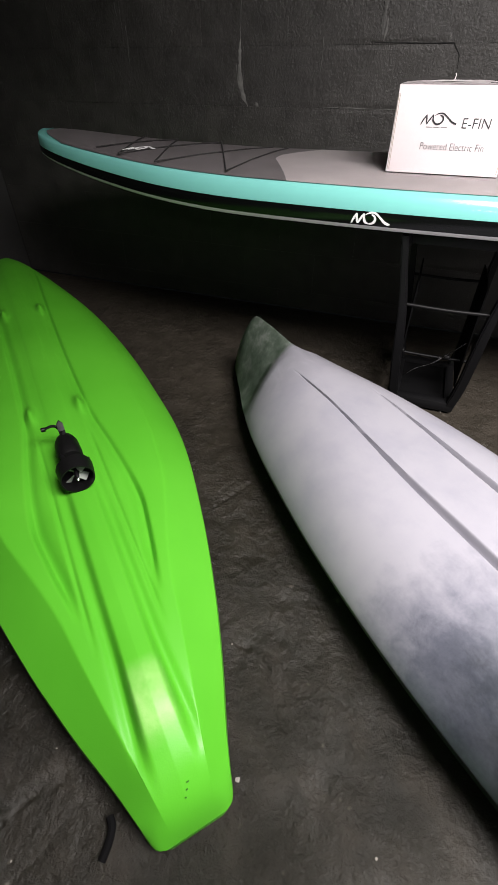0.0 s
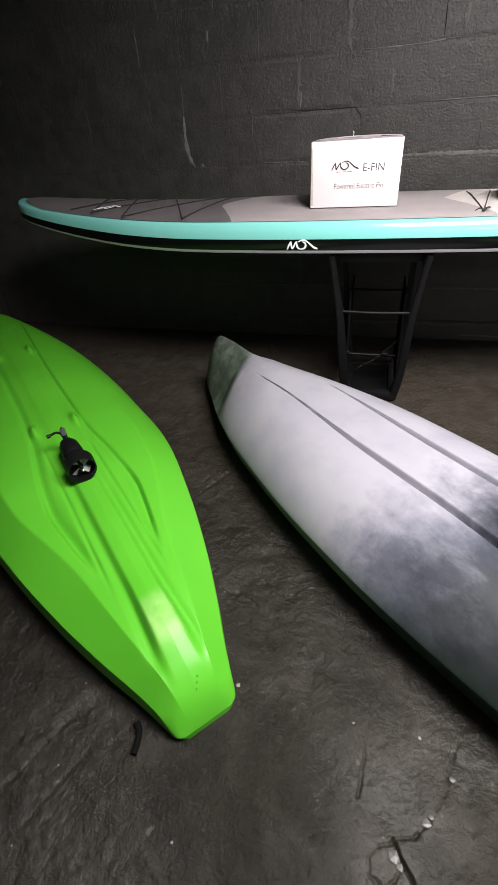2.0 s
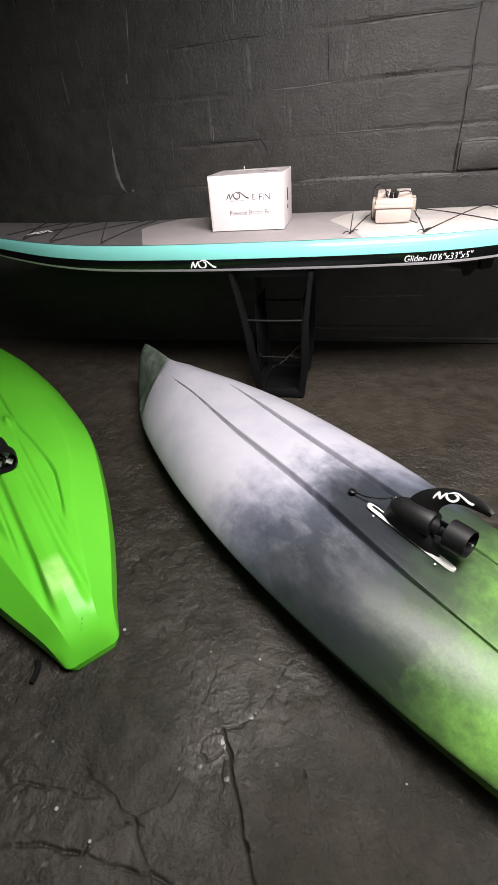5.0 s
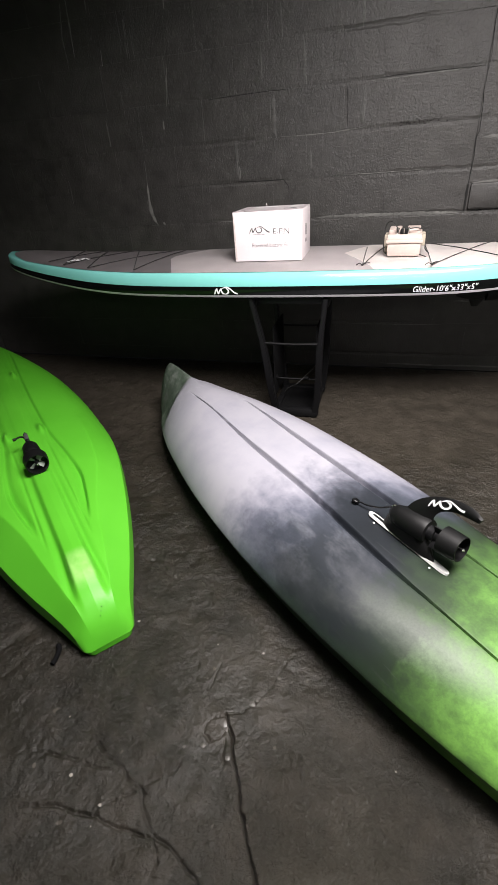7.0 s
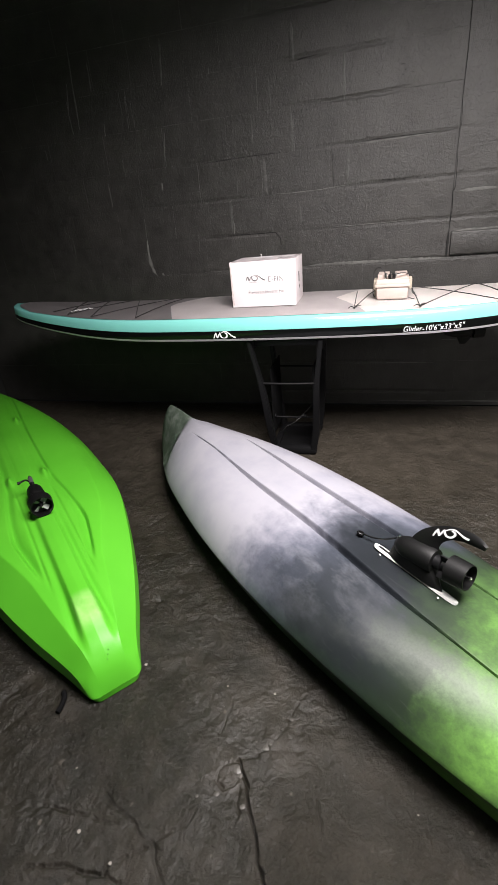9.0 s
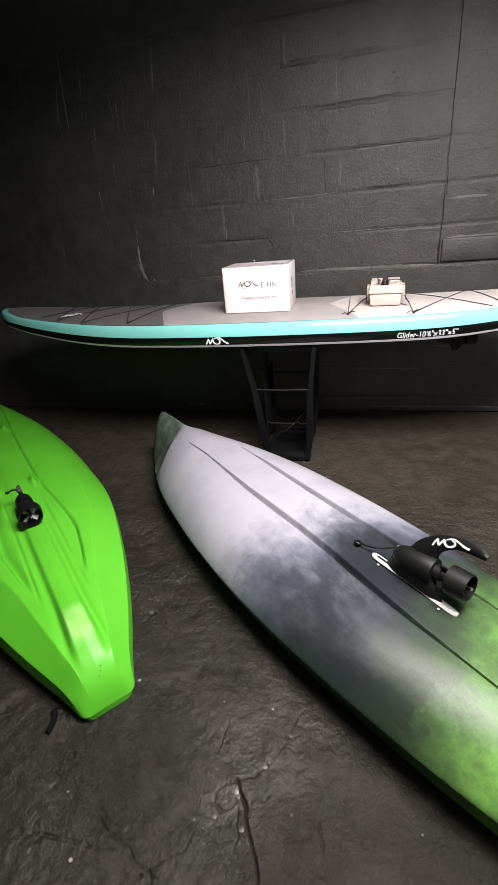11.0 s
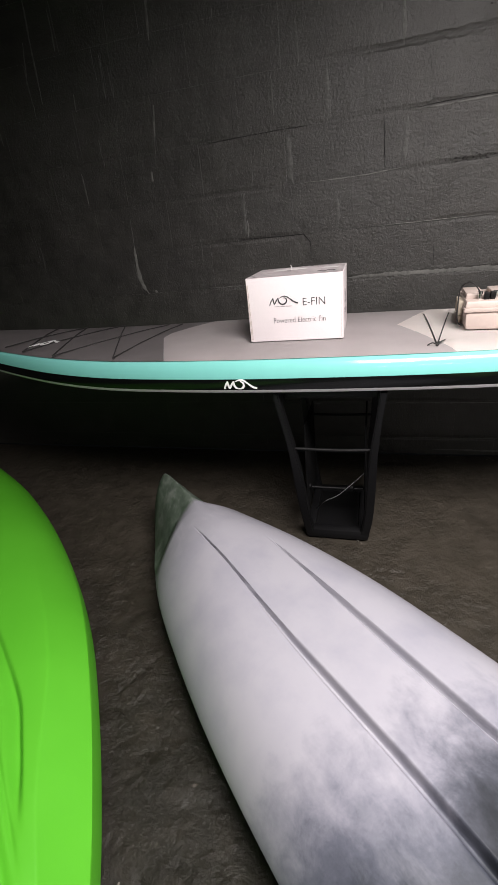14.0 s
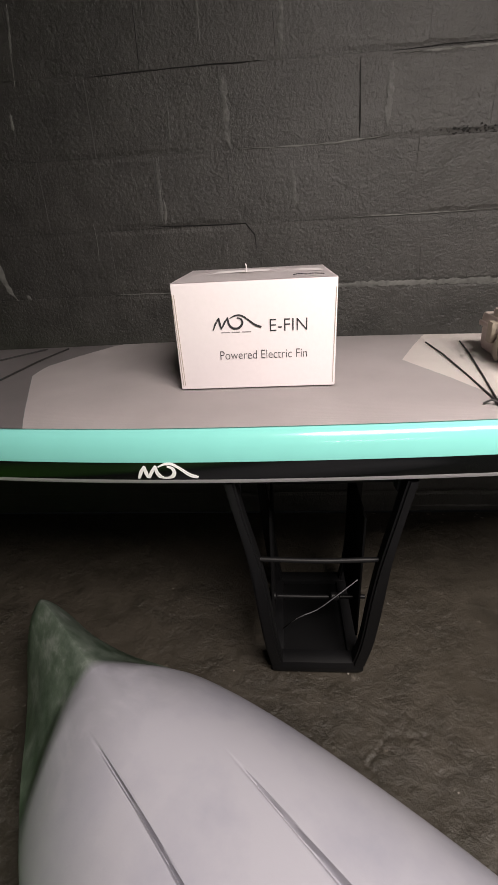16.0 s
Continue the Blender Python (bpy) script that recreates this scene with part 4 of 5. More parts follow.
def build_green_kayak():
    m = Matrix(((-0.745, -0.667, 0, 0.24), (0.667, -0.745, 0, 0.39), (0, 0, 1, 0), (0, 0, 0, 1)))
    kayak = thing("kayak", "upturned lime green plastic kayak on the floor", "kayak", m, group="upturned kayaks")
    half = curve_of([(-0.022, 0.060), (-0.017, 0.072), (-0.010, 0.079), (0.0, 0.084), (0.03, 0.094), (0.09, 0.116), (0.2, 0.161), (0.36, 0.218), (0.58, 0.282), (0.86, 0.345), (1.14, 0.376), (1.5, 0.384), (1.8, 0.37), (2.1, 0.335), (2.45, 0.255), (2.75, 0.16), (2.95, 0.07), (3.03, 0.012)])
    top = curve_of([(-0.022, 0.021), (-0.014, 0.052), (0.0, 0.086), (0.02, 0.114), (0.05, 0.138), (0.09, 0.152), (0.2, 0.175), (0.45, 0.205), (0.8, 0.228), (1.2, 0.238), (1.9, 0.245), (2.4, 0.245), (2.8, 0.225), (3.03, 0.17)])
    edge = curve_of([(-0.022, 0.02), (0.0, 0.022), (0.2, 0.04), (0.6, 0.06), (1.3, 0.07), (2.2, 0.06), (3.03, 0.05)])

    def section(s, v):
        full = (1 - v ** 3.0) ** (1 / 1.6)
        # angular stern: flat bottom out to a chine, then straight flanks
        w = ease(s, -0.022, 0.03) * (1 - ease(s, 0.75, 1.35))
        c = 0.54 + 0.16 * ease(s, 0.35, 0.75)
        bent = 1 - 0.05 * v / c if v < c else 0.95 - 0.50 * (v - c) / (1 - c)
        return (1 - w) * full + w * min(bent, (1 - v ** 14) ** 0.5)

    groove = curve_of([(0.3, 0.078), (0.4, 0.090), (0.55, 0.116), (0.66, 0.130), (0.85, 0.120), (1.1, 0.096), (1.7, 0.096), (2.4, 0.118)])

    def relief(s, y):
        a = abs(y)
        # keel ridge towards the stern, ending in a rounded knuckle
        w = 0.036 + 0.006 * (1 - ease(s, 0.05, 0.3))
        ridge = (0.0115 + 0.012 * math.exp(-((s - 0.17) / 0.10) ** 2)) * ease(s, 0.0, 0.16) * (1 - ease(s, 0.62, 0.98))
        out = ridge * (1 - ease(a, w * 0.72, w * 1.22)) + 0.0025 * (1 - (a / w) ** 2 if a < w else 0.0) * ease(s, 0.03, 0.15)
        # hollow between ridge and chine
        out -= 0.006 * ease(s, 0.05, 0.14) * (1 - ease(s, 0.5, 0.9)) * math.exp(-((a - w * 1.35) / 0.011) ** 2)
        # long grooves that swing out towards the stern
        c = groove(s)
        on = ease(s, 0.34, 0.5) * (1 - ease(s, 2.5, 2.75))
        d = a - c
        out -= 0.010 * on * math.exp(-(d / (0.018 if d < 0 else 0.009)) ** 2)
        # thin line inside them
        out -= 0.005 * ease(s, 0.28, 0.4) * (1 - ease(s, 0.85, 1.05)) * math.exp(-((a - 0.074) / 0.006) ** 2)
        # sunken facet between the two
        f = ease(s, 0.36, 0.50) * (1 - ease(s, 0.64, 0.80))
        out -= 0.008 * f * ease(a, 0.076, c) * (1 - ease(a, c, c + 0.016))
        # raised keel centre between grooves
        out += 0.004 * (1 - ease(a, 0.02, 0.06)) * ease(s, 0.8, 1.1)
        # moulded bumps by the grooves
        for sb in (1.12, 1.95):
            r2 = ((s - sb) / 0.045) ** 2 + ((a - 0.078) / 0.016) ** 2
            out += 0.022 * math.exp(-r2)
        return out
    st = spread(-0.022, 0.1, 30) + spread(0.106, 1.2, 110) + spread(1.215, 3.03, 110)
    hull_parts(kayak, LIME, st, half, top, edge, section, relief, 0.0, groove, 0.026)
    for i, dz in enumerate((0.0, 0.012, 0.022)):
        hole = part("drain_mark", box((0, 0, 0), (0.003, 0.0045 - 0.001 * i, 0.0012), 0.0005), DEEP_GREEN, kayak)
        hole.matrix_local = pose(0.028 - i * 0.008, -0.012 + i * 0.006, top(0.03 - i * 0.008) + 0.002, 0, 40, 0)
    return m, top


GREEN_M, green_top = build_green_kayak()


def build_motor(name, label, m, plate, cable, tall=True):
    """A powered fin: mounting plate, motor pod, swept fin, propeller and duct; +x points aft, z away from the hull."""
    t = thing(name, label, "electric motor", m, group="powered fins")
    r_pod, r_duct = (0.90, 0.82) if tall else (0.97, 1.16)
    if plate:
        rings = []
        for i in range(33):
            u = 0.5 - 0.5 * math.cos(math.pi * i / 32)
            x = -0.145 + 0.29 * u
            w = 0.0118 * (max(0.0, 1 - abs(2 * u - 1) ** 16)) ** 0.5 + 0.001
            rings.append([(x, -w, 0.0), (x, w, 0.0), (x, w * 0.9, 0.007), (x, -w * 0.9, 0.007)])
        part("mount_plate", loft(rings), PLATE, t, "white mounting plate")
        part("plate_slot", box((-0.105, 0, 0.0072), (0.05, 0.012, 0.002), 0.0008), BLACK_PLASTIC, t)
        # screws in white: the glint of bright steel put into the colour
        for x, y in ((-0.10, -0.030), (-0.095, 0.034), (0.105, -0.030), (0.10, 0.032)):
            part("screw", lathe([(0.0, 0.0030), (0.002, 0.0027), (0.003, 0.001)], 10), PLATE, t).matrix_local = pose(x, y, 0.001, 0, -90, 0)
    # foot between plate and pod
    rings = []
    for i in range(9):
        z = 0.005 + 0.052 * i / 8
        l0, l1, w = -0.092 + 0.010 * i / 8, 0.10 - 0.045 * i / 8, 0.018 + 0.014 * (i / 8)
        rings.append([(0.5 * (l0 + l1) + 0.5 * (l1 - l0) * math.cos(a), w * math.sin(a), z) for a in (2 * math.pi * k / 20 for k in range(20))])
    part("fin_foot", loft(rings), SATIN_BLACK, t)
    pod = part("motor_pod", lathe([(-0.088, 0.006), (-0.084, 0.018), (-0.07, 0.030), (-0.045, 0.0385), (0.0, 0.041), (0.035, 0.0405), (0.043, 0.037), (0.044, 0.02)], 36), SATIN_BLACK, t)
    pod.location, pod.scale = (0.008, 0, 0.056), (1, r_pod, r_pod)
    hub = part("motor_hub", lathe([(0.0, 0.026), (0.02, 0.026), (0.022, 0.020), (0.04, 0.020), (0.042, 0.010), (0.083, 0.008), (0.090, 0.002)], 24), BLACK_PLASTIC, t)
    hub.location, hub.scale = (0.052, 0, 0.056), (1, r_pod * 0.9, r_pod * 0.9)
    part("shaft_tip", lathe([(0.0, 0.004), (0.01, 0.005), (0.014, 0.002)], 12), STEEL, t).location = (0.142, 0, 0.056)
    for k in range(4):
        rings = []
        for i in range(5):
            r = 0.010 + 0.026 * i / 4
            tw = radians(50 - 22 * i / 4)
            c = 0.011
            rings.append([(c * math.sin(tw) * u + 0.0012 * v, c * math.cos(tw) * u, r) for u, v in ((-1, 0), (0, 1), (1, 0), (0, -1))])
        bl = part("propeller_blade", loft(rings), BLADE if not plate else BLACK_PLASTIC, t)
        bl.matrix_local = pose(0.116, 0, 0.056, 45 + 90 * k, 0, 0) @ Matrix.Scale(r_duct, 4)
    duct = part("duct", lathe([(0.0, 0.0480), (0.03, 0.0470), (0.062, 0.0440), (0.0625, 0.0410), (0.03, 0.0430), (0.0, 0.0450), (0.0, 0.0480)], 40, caps=False), SATIN_BLACK, t)
    duct.location, duct.scale = (0.094, 0, 0.056), (0.9, r_duct, r_duct)
    for k in range(3):
        strut = part("duct_strut", box((0.0, 0, 0.033), (0.04, 0.005, 0.026), 0.001), BLACK_PLASTIC, t)
        strut.matrix_local = pose(0.086, 0, 0.056, 30 + 120 * k, 0, 0) @ Matrix.Scale(r_duct, 4)
    # swept blade of the fin
    if tall:
        top_line = [(-0.075, 0.075), (-0.058, 0.122), (-0.025, 0.166), (0.03, 0.198), (0.085, 0.208), (0.132, 0.200), (0.160, 0.180)]
        low_line = [(0.03, 0.080), (0.030, 0.114), (0.036, 0.140), (0.058, 0.160), (0.092, 0.169), (0.128, 0.166), (0.152, 0.163)]
    else:
        top_line = [(-0.074, 0.06), (-0.086, 0.085), (-0.094, 0.104), (-0.096, 0.122), (-0.088, 0.136), (-0.076, 0.124), (-0.06, 0.105)]
        low_line = [(-0.03, 0.085), (-0.045, 0.090), (-0.055, 0.095), (-0.060, 0.099), (-0.063, 0.103), (-0.064, 0.105), (-0.065, 0.106)]
    outer = smooth_line([(x + 0.006, 0, 0.07 + (z - 0.07) * 0.88) for x, z in top_line], 4)
    inner = smooth_line([(x + 0.006, 0, 0.07 + (z - 0.07) * 0.88) for x, z in low_line], 4)
    rings = []
    for a, b in zip(outer, inner):
        w = (0.0075 if (a - b).length > 0.05 else 0.005) if tall else 0.010
        rings.append([a, a.lerp(b, 0.3) + Vector((0, w, 0)), a.lerp(b, 0.7) + Vector((0, w, 0)), b, a.lerp(b, 0.7) - Vector((0, w, 0)), a.lerp(b, 0.3) - Vector((0, w, 0))])
    part("fin_blade", loft(rings), SATIN_BLACK, t)
    for side in (-1, 1) if tall else ():
        mark = wave_mark(lambda p: Vector((0.018 + p.x, side * (0.0078 + p.z), 0.150 + p.y * 0.85 + 0.17 * p.x)), 0.102)
        part("fin_mark", mark, MARK_WHITE, t, "white wave-shaped mark")
    part("gland", lathe([(0.0, 0.008), (0.012, 0.008), (0.016, 0.005)], 12), STEEL, t).matrix_local = pose(-0.066, 0.0, 0.070, 0, 200, 0)
    part("cable", tube(cable, 0.0028 if tall else 0.0048, 8), BLACK_PLASTIC, t)
    if not tall:
        # added black disc, closes the duct so that its inside stays dark
        dark_disc = part("duct_back", lathe([(0.0, 0.006), (0.0, 0.0455), (0.004, 0.0455), (0.005, 0.006)], 32), BLACK_PLASTIC, t)
        dark_disc.location, dark_disc.scale = (0.095, 0, 0.056), (1, r_duct * 0.97, r_duct * 0.97)
    if tall:
        # the pod and all that it carries tip up towards the stern
        tip = pose(-0.07, 0, 0.05) @ pose(0, 0, 0.002, 0, -8.5, 0) @ pose(0.07, 0, -0.05)
        for ob in t.children:
            if ob.name.split(".")[0] in ("fin_blade", "fin_mark"):
                ob.matrix_basis = pose(-0.014, 0, 0.140) @ pose(0, 0, 0, 0, -6, 0) @ pose(0.024, 0, -0.168) @ ob.matrix_basis
            if ob.name.split(".")[0] not in ("mount_plate", "plate_slot", "screw", "fin_foot", "cable", "gland"):
                ob.matrix_basis = tip @ ob.matrix_basis
    kids = list(t.children)
    under(first_part(t, "fin_blade"), ("fin_mark",), kids)
    under(first_part(t, "motor_hub"), ("propeller_blade", "shaft_tip"), kids)
    under(first_part(t, "duct"), ("duct_strut",), kids)
    under(first_part(t, "motor_pod"), ("gland",), kids)
    if plate:
        under(first_part(t, "mount_plate"), ("plate_slot", "screw"), kids)
    return t


motor = build_motor("powered_fin", "black electric fin motor bolted to the white kayak hull",
            WHITE_M @ pose(1.680, -0.003, white_top(1.680) + 0.001, -17, 4, 0), True,
            [(-0.082, 0.0, 0.070), (-0.104, 0.010, 0.050), (-0.13, 0.012, 0.030), (-0.165, 0.004, 0.016), (-0.195, 0.0, 0.010), (-0.208, 0.0, 0.005)])
plug = part("cable_plug", lathe([(0.0, 0.0125), (0.005, 0.0125), (0.007, 0.010), (0.007, 0.006), (0.003, 0.005)], 18), BLACK_PLASTIC, motor)
plug.matrix_local = pose(-0.208, 0.0, 0.003, 0, -90, 0)
small = build_motor("powered_fin", "small black electric fin motor standing on the lime kayak hull",
            GREEN_M @ pose(0.838, 0.0, green_top(0.838) + 0.003, 0, 0, 180) @ Matrix.Scale(0.84, 4), False,
            [(-0.066, -0.004, 0.080), (-0.084, -0.010, 0.098), (-0.092, -0.026, 0.104), (-0.092, -0.048, 0.100)], tall=False)


plug = part("cable_plug", lathe([(-0.008, 0.004), (-0.006, 0.0075), (0.006, 0.0075), (0.008, 0.004)], 14), BLACK_PLASTIC, small)
plug.matrix_local = pose(-0.092, -0.054, 0.099, 0, 0, 90)


# ---------- small things on the floor ----------
def build_floor_bits():
    strap = thing("strap_end", "short black strap end lying on the concrete", "strap")
    part("webbing", tube([(0.09, 0.338, 0.005), (0.103, 0.325, 0.005), (0.110, 0.302, 0.005), (0.112, 0.278, 0.005)], 0.0075, 8), DULL_BLACK, strap)
    rng = random.Random(7)
    chips = [(0.297, 0.475, 0.0055)] + [(rng.uniform(-0.3, 1.4), rng.uniform(-0.2, 2.2), rng.uniform(0.0014, 0.0034)) for _ in range(34)]
    flakes = [(0.661, 0.243, 0.011), (0.672, 0.229, 0.006), (0.720, 0.305, 0.009), (0.73, 0.318, 0.005), (0.626, 0.182, 0.007), (0.58, 0.167, 0.005), (0.695, 0.167, 0.007), (0.776, 0.392, 0.006), (0.64, 0.265, 0.004)]
    chips += [(0.334, 0.044, 0.005), (0.437, 0.007, 0.004), (0.716, 0.455, 0.004), (0.574, 0.453, 0.003)]
    chips += [(rng.uniform(0.75, 1.75), 2.712 - 0.012 - abs(rng.gauss(0, 0.03)), rng.uniform(0.002, 0.006)) for _ in range(26)]
    for x, y, r in chips + flakes:
        bm = bmesh.new()
        bmesh.ops.create_icosphere(bm, subdivisions=1, radius=r)
        for v in bm.verts:
            v.co = Vector((v.co.x * rng.uniform(0.7, 1.4), v.co.y * rng.uniform(0.7, 1.3), v.co.z * 0.22 + r * 0.05))
        c = tagged(part("paint_chip", bm, FLAKE if (x, y, r) in flakes else GRIT, None, "", False), "small grey concrete flake beside a crack" if (x, y, r) in flakes else "small pale chip lying on the concrete floor", "debris", "floor chips")
        c.location = (x, y, -0.002)


build_floor_bits()

# ---------- wall blocks ----------
COURSE, BLOCK, Z_REF = 0.2115, 0.405, 1.157


def build_blocks():
    meshes = {}

    def block_mesh(w, h):
        key = (round(w, 3), round(h, 3))
        if key not in meshes:
            bm = box((0, 0, 0), (w, 0.03, h))
            edges = [e for e in bm.edges if all(v.co.y < 0 for v in e.verts)]
            bmesh.ops.bevel(bm, geom=edges, offset=0.0012, segments=2, affect="EDGES")
            me = bpy.data.meshes.new("block")
            bm.to_mesh(me)
            bm.free()
            me.materials.append(WALL)
            meshes[key] = me
        return meshes[key]
    rng = random.Random(3)

    def lay(x0, x1, z0, first, proud, wall, floor_z, roof_z):
        z = z0
        row = 0
        while z < roof_z - 0.02:
            top = min(z + COURSE, roof_z)
            low = max(z, floor_z)
            x = first + (BLOCK / 2 if row % 2 else 0) - BLOCK * math.ceil((first - x0) / BLOCK + 1)
            while x < x1:
                a, b = max(x, x0), min(x + BLOCK, x1)
                if b - a > 0.03 and top - low > 0.03:
                    gap = 0.0001
                    ob = new("block", block_mesh(b - a - gap, top - low - gap))
                    ob.parent = wall
                    out = proud + rng.choice((0.0, 0.0002, 0.0004, 0.0006, 0.0014))
                    if abs(top - 0.945) < 0.02 and a > 0.2:
                        out += 0.011
                    ob.location = ((a + b) / 2, Y1 + 0.0175 - out, (low + top) / 2)
                    if a > 0.25:
                        out += rng.choice((0.0, 0.0, 0.0012, 0.0025))
                    lean = 0.004 if a < 0.25 else 0.011
                    ob.rotation_euler = (rng.uniform(-lean, lean), 0, rng.uniform(-0.003, 0.003))
                x += BLOCK
            z += COURSE
            row += 1
    base = Z_REF - COURSE * 6
    lay(X0, X1, base, 0.082, 0.0, wall_north, 0.0, 0.9455)
    lay(X0, 1.372, base, 0.082, 0.0, wall_north, 0.9455, TOP)
    lay(1.3745, X1, 1.084 - COURSE * 6, 1.3745, 0.006, wall_north, 0.9455, TOP)


build_blocks()
# a block that stands out beside the seam, its edges rounded by paint
for x0, x1 in ((1.386, 1.79), (1.795, 2.2)):
    part("block", box(((x0 + x1) / 2, Y1 + 0.002, 1.018), (x1 - x0, 0.046, 0.128), 0.012), WALL, wall_north)


def ribbon(points, width, y, rng, fade=True, ragged=0.6, step=0.006):
    """A thin uneven ridge along (x, z) points on the face of the wall."""
    pts = []
    for (ax, az), (bx, bz) in zip(points, points[1:]):
        n = max(2, int(math.hypot(bx - ax, bz - az) / step))
        pts += [(ax + (bx - ax) * i / n, az + (bz - az) * i / n) for i in range(n)]
    pts.append(points[-1])
    rings = []
    shift, wide = 0.0, 1.0
    for i, (x, z) in enumerate(pts):
        a, b = pts[max(0, i - 1)], pts[min(len(pts) - 1, i + 1)]
        l = math.hypot(b[0] - a[0], b[1] - a[1]) or 1.0
        nx, nz = -(b[1] - a[1]) / l, (b[0] - a[0]) / l
        t = i / (len(pts) - 1)
        wide = 0.7 * wide + 0.3 * rng.uniform(1 - ragged, 1 + ragged)
        k = width * wide * (min(1.0, 6 * t + 0.1, 6 * (1 - t) + 0.1) if fade else 1)
        shift = 0.85 * shift + rng.uniform(-1, 1) * min(width, 0.003) * 0.2
        x, z = x + nx * shift, z + nz * shift
        rings.append([(x - nx * k, y + 0.0006, z - nz * k), (x, y - 0.0003, z), (x + nx * k, y + 0.0006, z + nz * k), (x, y + 0.004, z)])
    return loft(rings)


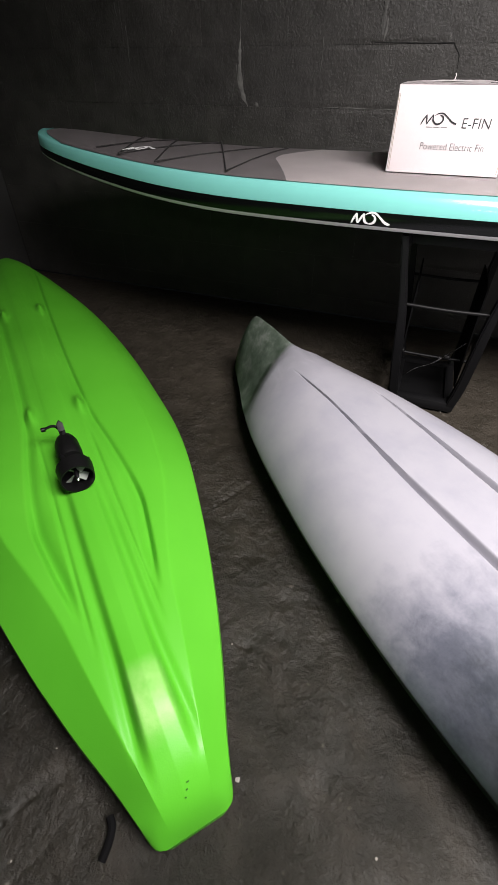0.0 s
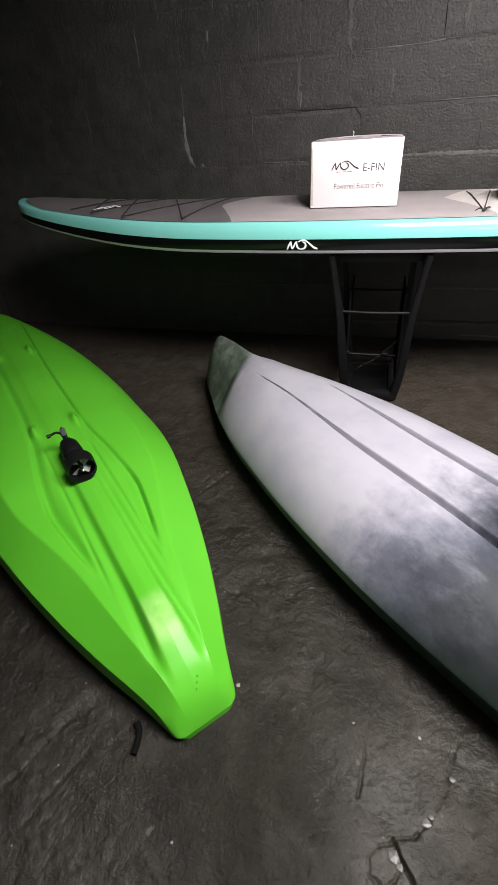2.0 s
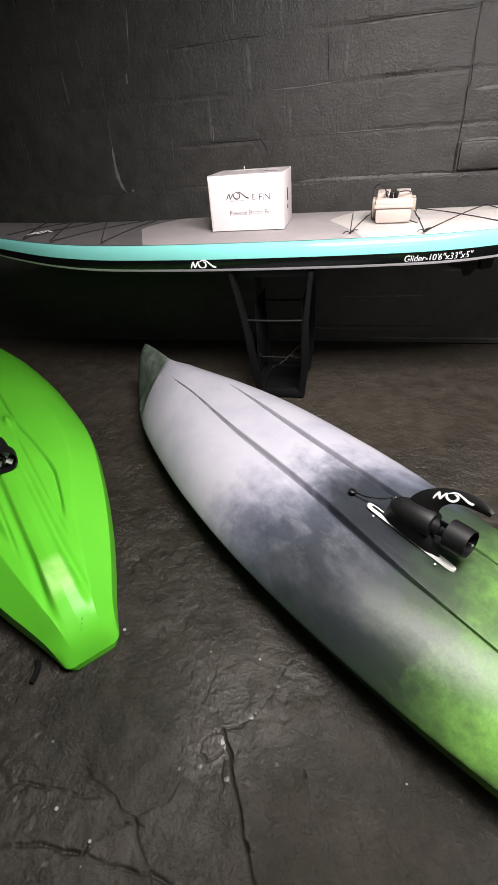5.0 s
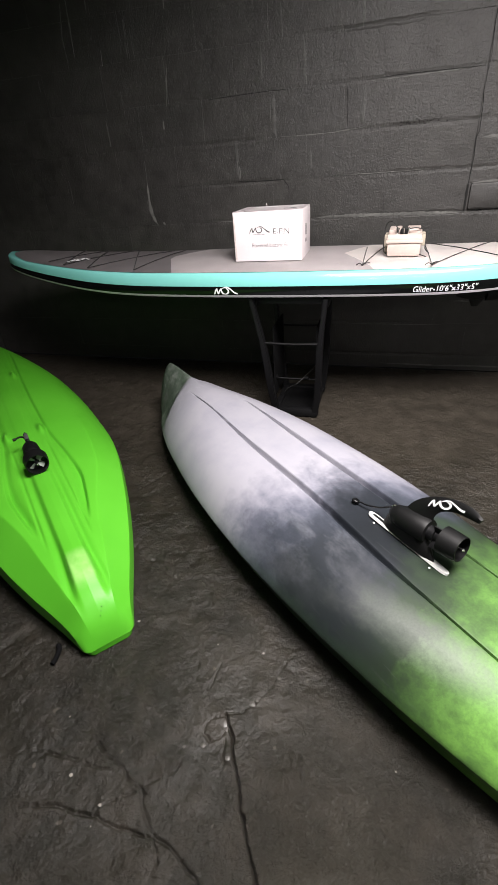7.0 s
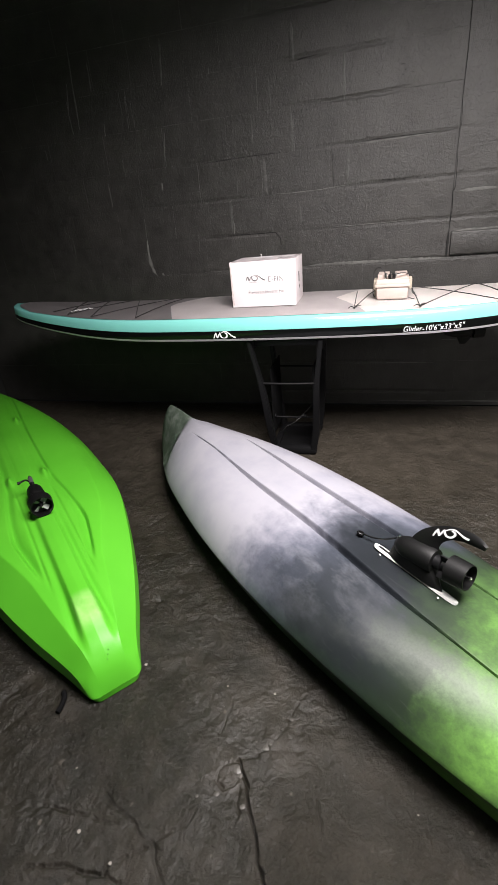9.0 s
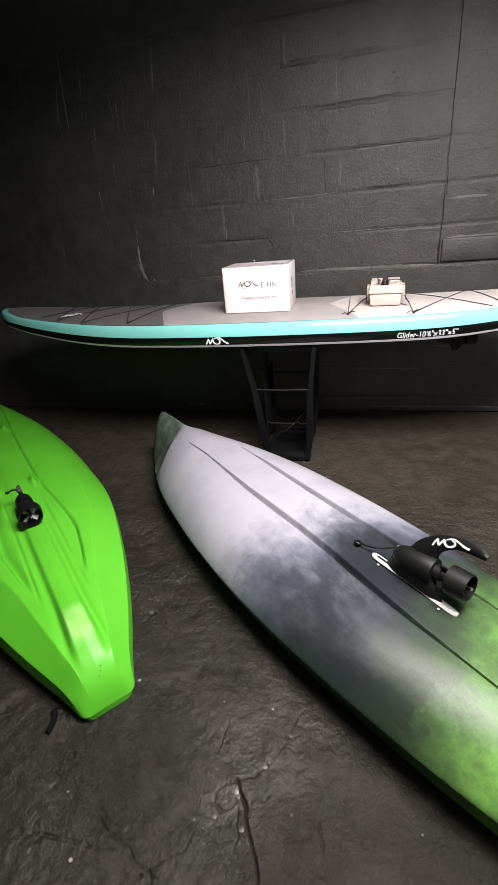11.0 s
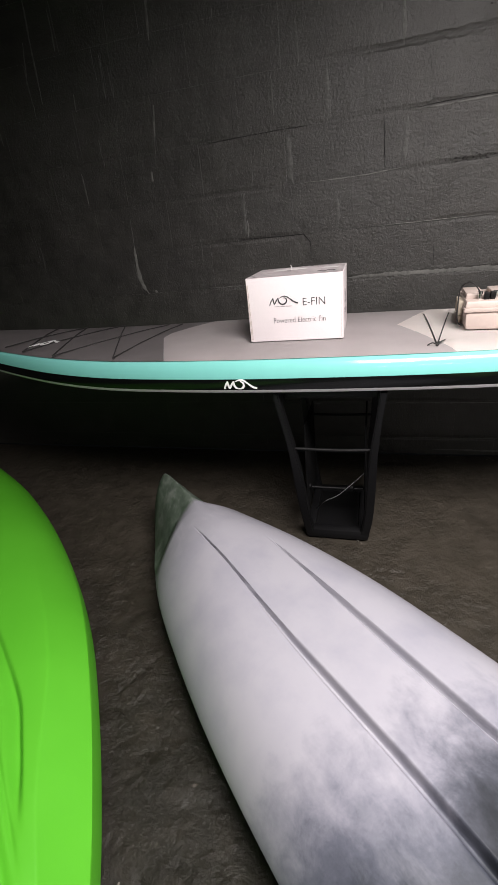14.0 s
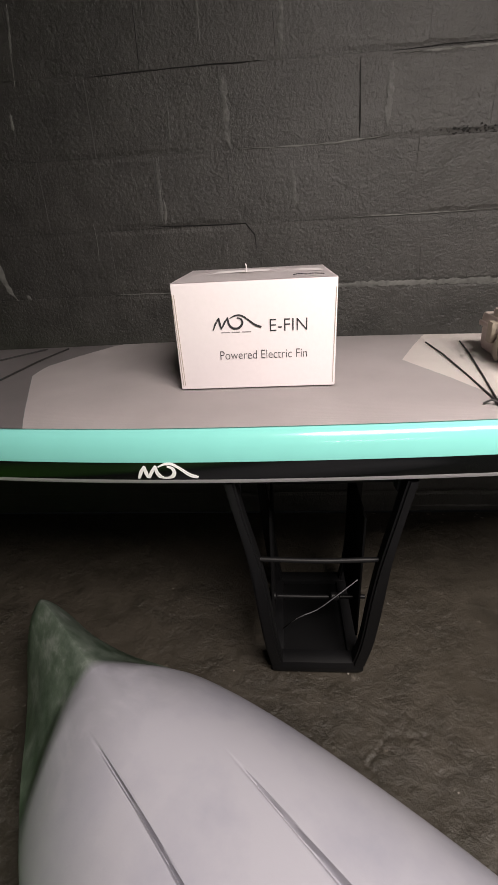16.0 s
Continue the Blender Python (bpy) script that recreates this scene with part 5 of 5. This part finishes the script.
def build_wall_marks():
    """Cracks along some joints, a painted edge shadow, pale runs with glints and worn lit ledges in the paint of the
    block wall, as (x, z) lines with a half width.
    """
    rng = random.Random(11)
    face = Y1 + 0.0012
    cracks = [(((-0.105, 1.575), (0.085, 1.580), (0.270, 1.582), (0.415, 1.581)), 0.0016), (((0.029, 1.163), (0.237, 1.159), (0.350, 1.160), (0.380, 1.122), (0.384, 1.064)), 0.0018),
              (((0.058, 1.736), (0.055, 1.582)), 0.0012), (((0.702, 1.575), (0.707, 1.508), (0.713, 1.380)), 0.0017), (((0.785, 1.578), (0.937, 1.584), (1.106, 1.584), (1.323, 1.580)), 0.0011),
              (((0.065, 1.361), (0.057, 1.185)), 0.0008), (((0.453, 1.694), (0.460, 1.598)), 0.0009), (((0.870, 1.741), (0.881, 1.676)), 0.0010), (((0.507, 1.990), (0.642, 2.000)), 0.0020),
              (((0.482, 2.112), (0.476, 1.986)), 0.0011), (((0.765, 1.911), (0.775, 1.789)), 0.0012), (((0.30, 1.36), (0.306, 1.22)), 0.0007), (((0.93, 1.06), (0.94, 0.96)), 0.0010), (((-0.25, 1.995), (-0.02, 1.99)), 0.0008),
              (((1.373, 1.086), (1.379, 1.20), (1.374, 1.29), (1.384, 1.31), (1.380, 1.43), (1.370, 1.50)), 0.0018), (((1.374, 1.50), (1.381, 1.62), (1.373, 1.72), (1.376, 1.92), (1.370, 2.10), (1.374, 2.4)), 0.0010), (((1.372, 1.085), (1.374, 0.95)), 0.005),
              (((1.395, 0.934), (1.484, 0.962), (1.642, 0.938)), 0.0028)]
    # dark strips for cracks; the widest paints the shadow beside the proud block
    for line, w in cracks:
        proud = 0.0075 if line[0][0] > 1.37 else 0.0002 + (0.0 if w < 0.0012 else 0.0006)
        part("paint_crack", ribbon(line, w, face - proud, rng, ragged=0.85), CRACK_DARK, wall_north)
    # crumbled holes in the bed joint
    for i in range(44):
        x, z, r = rng.gauss(1.06, 0.06), rng.gauss(1.376, 0.007), rng.uniform(0.0015, 0.0048)
        if i > 36:
            x, z = rng.gauss(1.07, 0.02), rng.gauss(1.88, 0.025)
        part("pit", ribbon([(x - r, z), (x, z + rng.uniform(-r, r)), (x + r, z + rng.uniform(-r, r) * 0.5)], r * 0.6, face - 0.0006, rng, step=0.002), CRACK_DARK, wall_north)
    # pale paint runs; those further left are painted glints on glossy drips
    runs = [(((-0.535, 1.309), (-0.541, 1.18)), 0.0018), (((-0.541, 1.18), (-0.545, 1.08), (-0.541, 1.019), (-0.525, 0.975), (-0.504, 0.943)), 0.0065), (((-0.562, 1.10), (-0.556, 1.04)), 0.002), (((-0.47, 0.96), (-0.455, 0.945)), 0.004),
            (((-0.308, 1.756), (-0.325, 1.66), (-0.337, 1.567)), 0.0032), (((-0.850, 2.264), (-0.866, 2.05), (-0.877, 1.845)), 0.0026), (((-0.480, 2.33), (-0.472, 2.13), (-0.497, 1.79)), 0.0022), (((-0.261, 2.20), (-0.282, 1.98)), 0.0040), (((-0.904, 2.076), (-0.934, 1.93), (-0.928, 1.823)), 0.0030), (((-0.533, 1.97), (-0.540, 1.81)), 0.0028)]
    # pale mortar smeared over the upright joints
    smears = [(((0.300, 1.560), (0.306, 1.47), (0.304, 1.40), (0.314, 1.368)), 0.0060), (((0.072, 1.362), (0.070, 1.18)), 0.0042), (((0.470, 1.79), (0.476, 1.68), (0.472, 1.585)), 0.0045), (((0.350, 1.93), (0.360, 1.80)), 0.0040), (((0.490, 2.15), (0.498, 1.99)), 0.0040),
              (((0.766, 1.99), (0.771, 1.78)), 0.0046), (((0.796, 1.556), (0.793, 1.40)), 0.0062), (((0.510, 1.29), (0.512, 1.20)), 0.0050)]
    for line, w in smears:
        part("mortar_smear", ribbon(line, w * 1.5, face - 0.0009, rng, ragged=0.98, step=0.003), SMEAR, wall_north)
    for _ in range(16):
        x, z, l = rng.uniform(-1.3, 0.25), rng.uniform(1.15, 2.25), rng.uniform(0.04, 0.16)
        runs.append((((x, z), (x + rng.uniform(-0.004, 0.004), z - l * 0.5), (x + rng.uniform(-0.006, 0.006), z - l)), rng.uniform(0.0014, 0.0030)))
    for line, w in runs:
        part("paint_run", ribbon(line, w * 1.3, face - 0.0008, rng, ragged=0.9), BARE if w > 0.006 else WORN_GLINT if w > 0.0025 else RUN_GLINT, wall_north)
    # worn ledges; the light caught by their upper edges is painted pale
    ledges = [(((0.55, 0.948), (0.75, 0.951), (0.909, 0.950), (1.15, 0.945), (1.366, 0.944)), 0.0065, 0.011), (((0.692, 1.160), (0.95, 1.159), (1.187, 1.163)), 0.0012, 0.0), (((1.40, 1.286), (1.50, 1.29), (1.60, 1.288)), 0.0045, 0.0065),
              (((1.392, 1.083), (1.5, 1.085), (1.75, 1.084)), 0.0055, 0.0065), (((0.34, 1.369), (0.45, 1.366), (0.636, 1.367), (0.802, 1.378)), 0.0016, 0.0), (((0.80, 1.572), (1.10, 1.575), (1.30, 1.578)), 0.0018, 0.0), (((-0.15, 0.948), (0.2, 0.946)), 0.0015, 0.0), (((0.80, 0.302), (1.15, 0.300), (1.36, 0.302)), 0.0022, 0.0), (((1.40, 0.45), (1.52, 0.447), (1.6, 0.452)), 0.003, 0.0), (((1.0, 0.030), (1.3, 0.026), (1.6, 0.032), (1.9, 0.028)), 0.0035, 0.0)]
    for line, w, out in ledges:
        part("worn_ledge", ribbon(line, w * 1.3, face - 0.0008 - out, rng, ragged=0.95, step=0.004), WORN_GLINT, wall_north)


build_wall_marks()
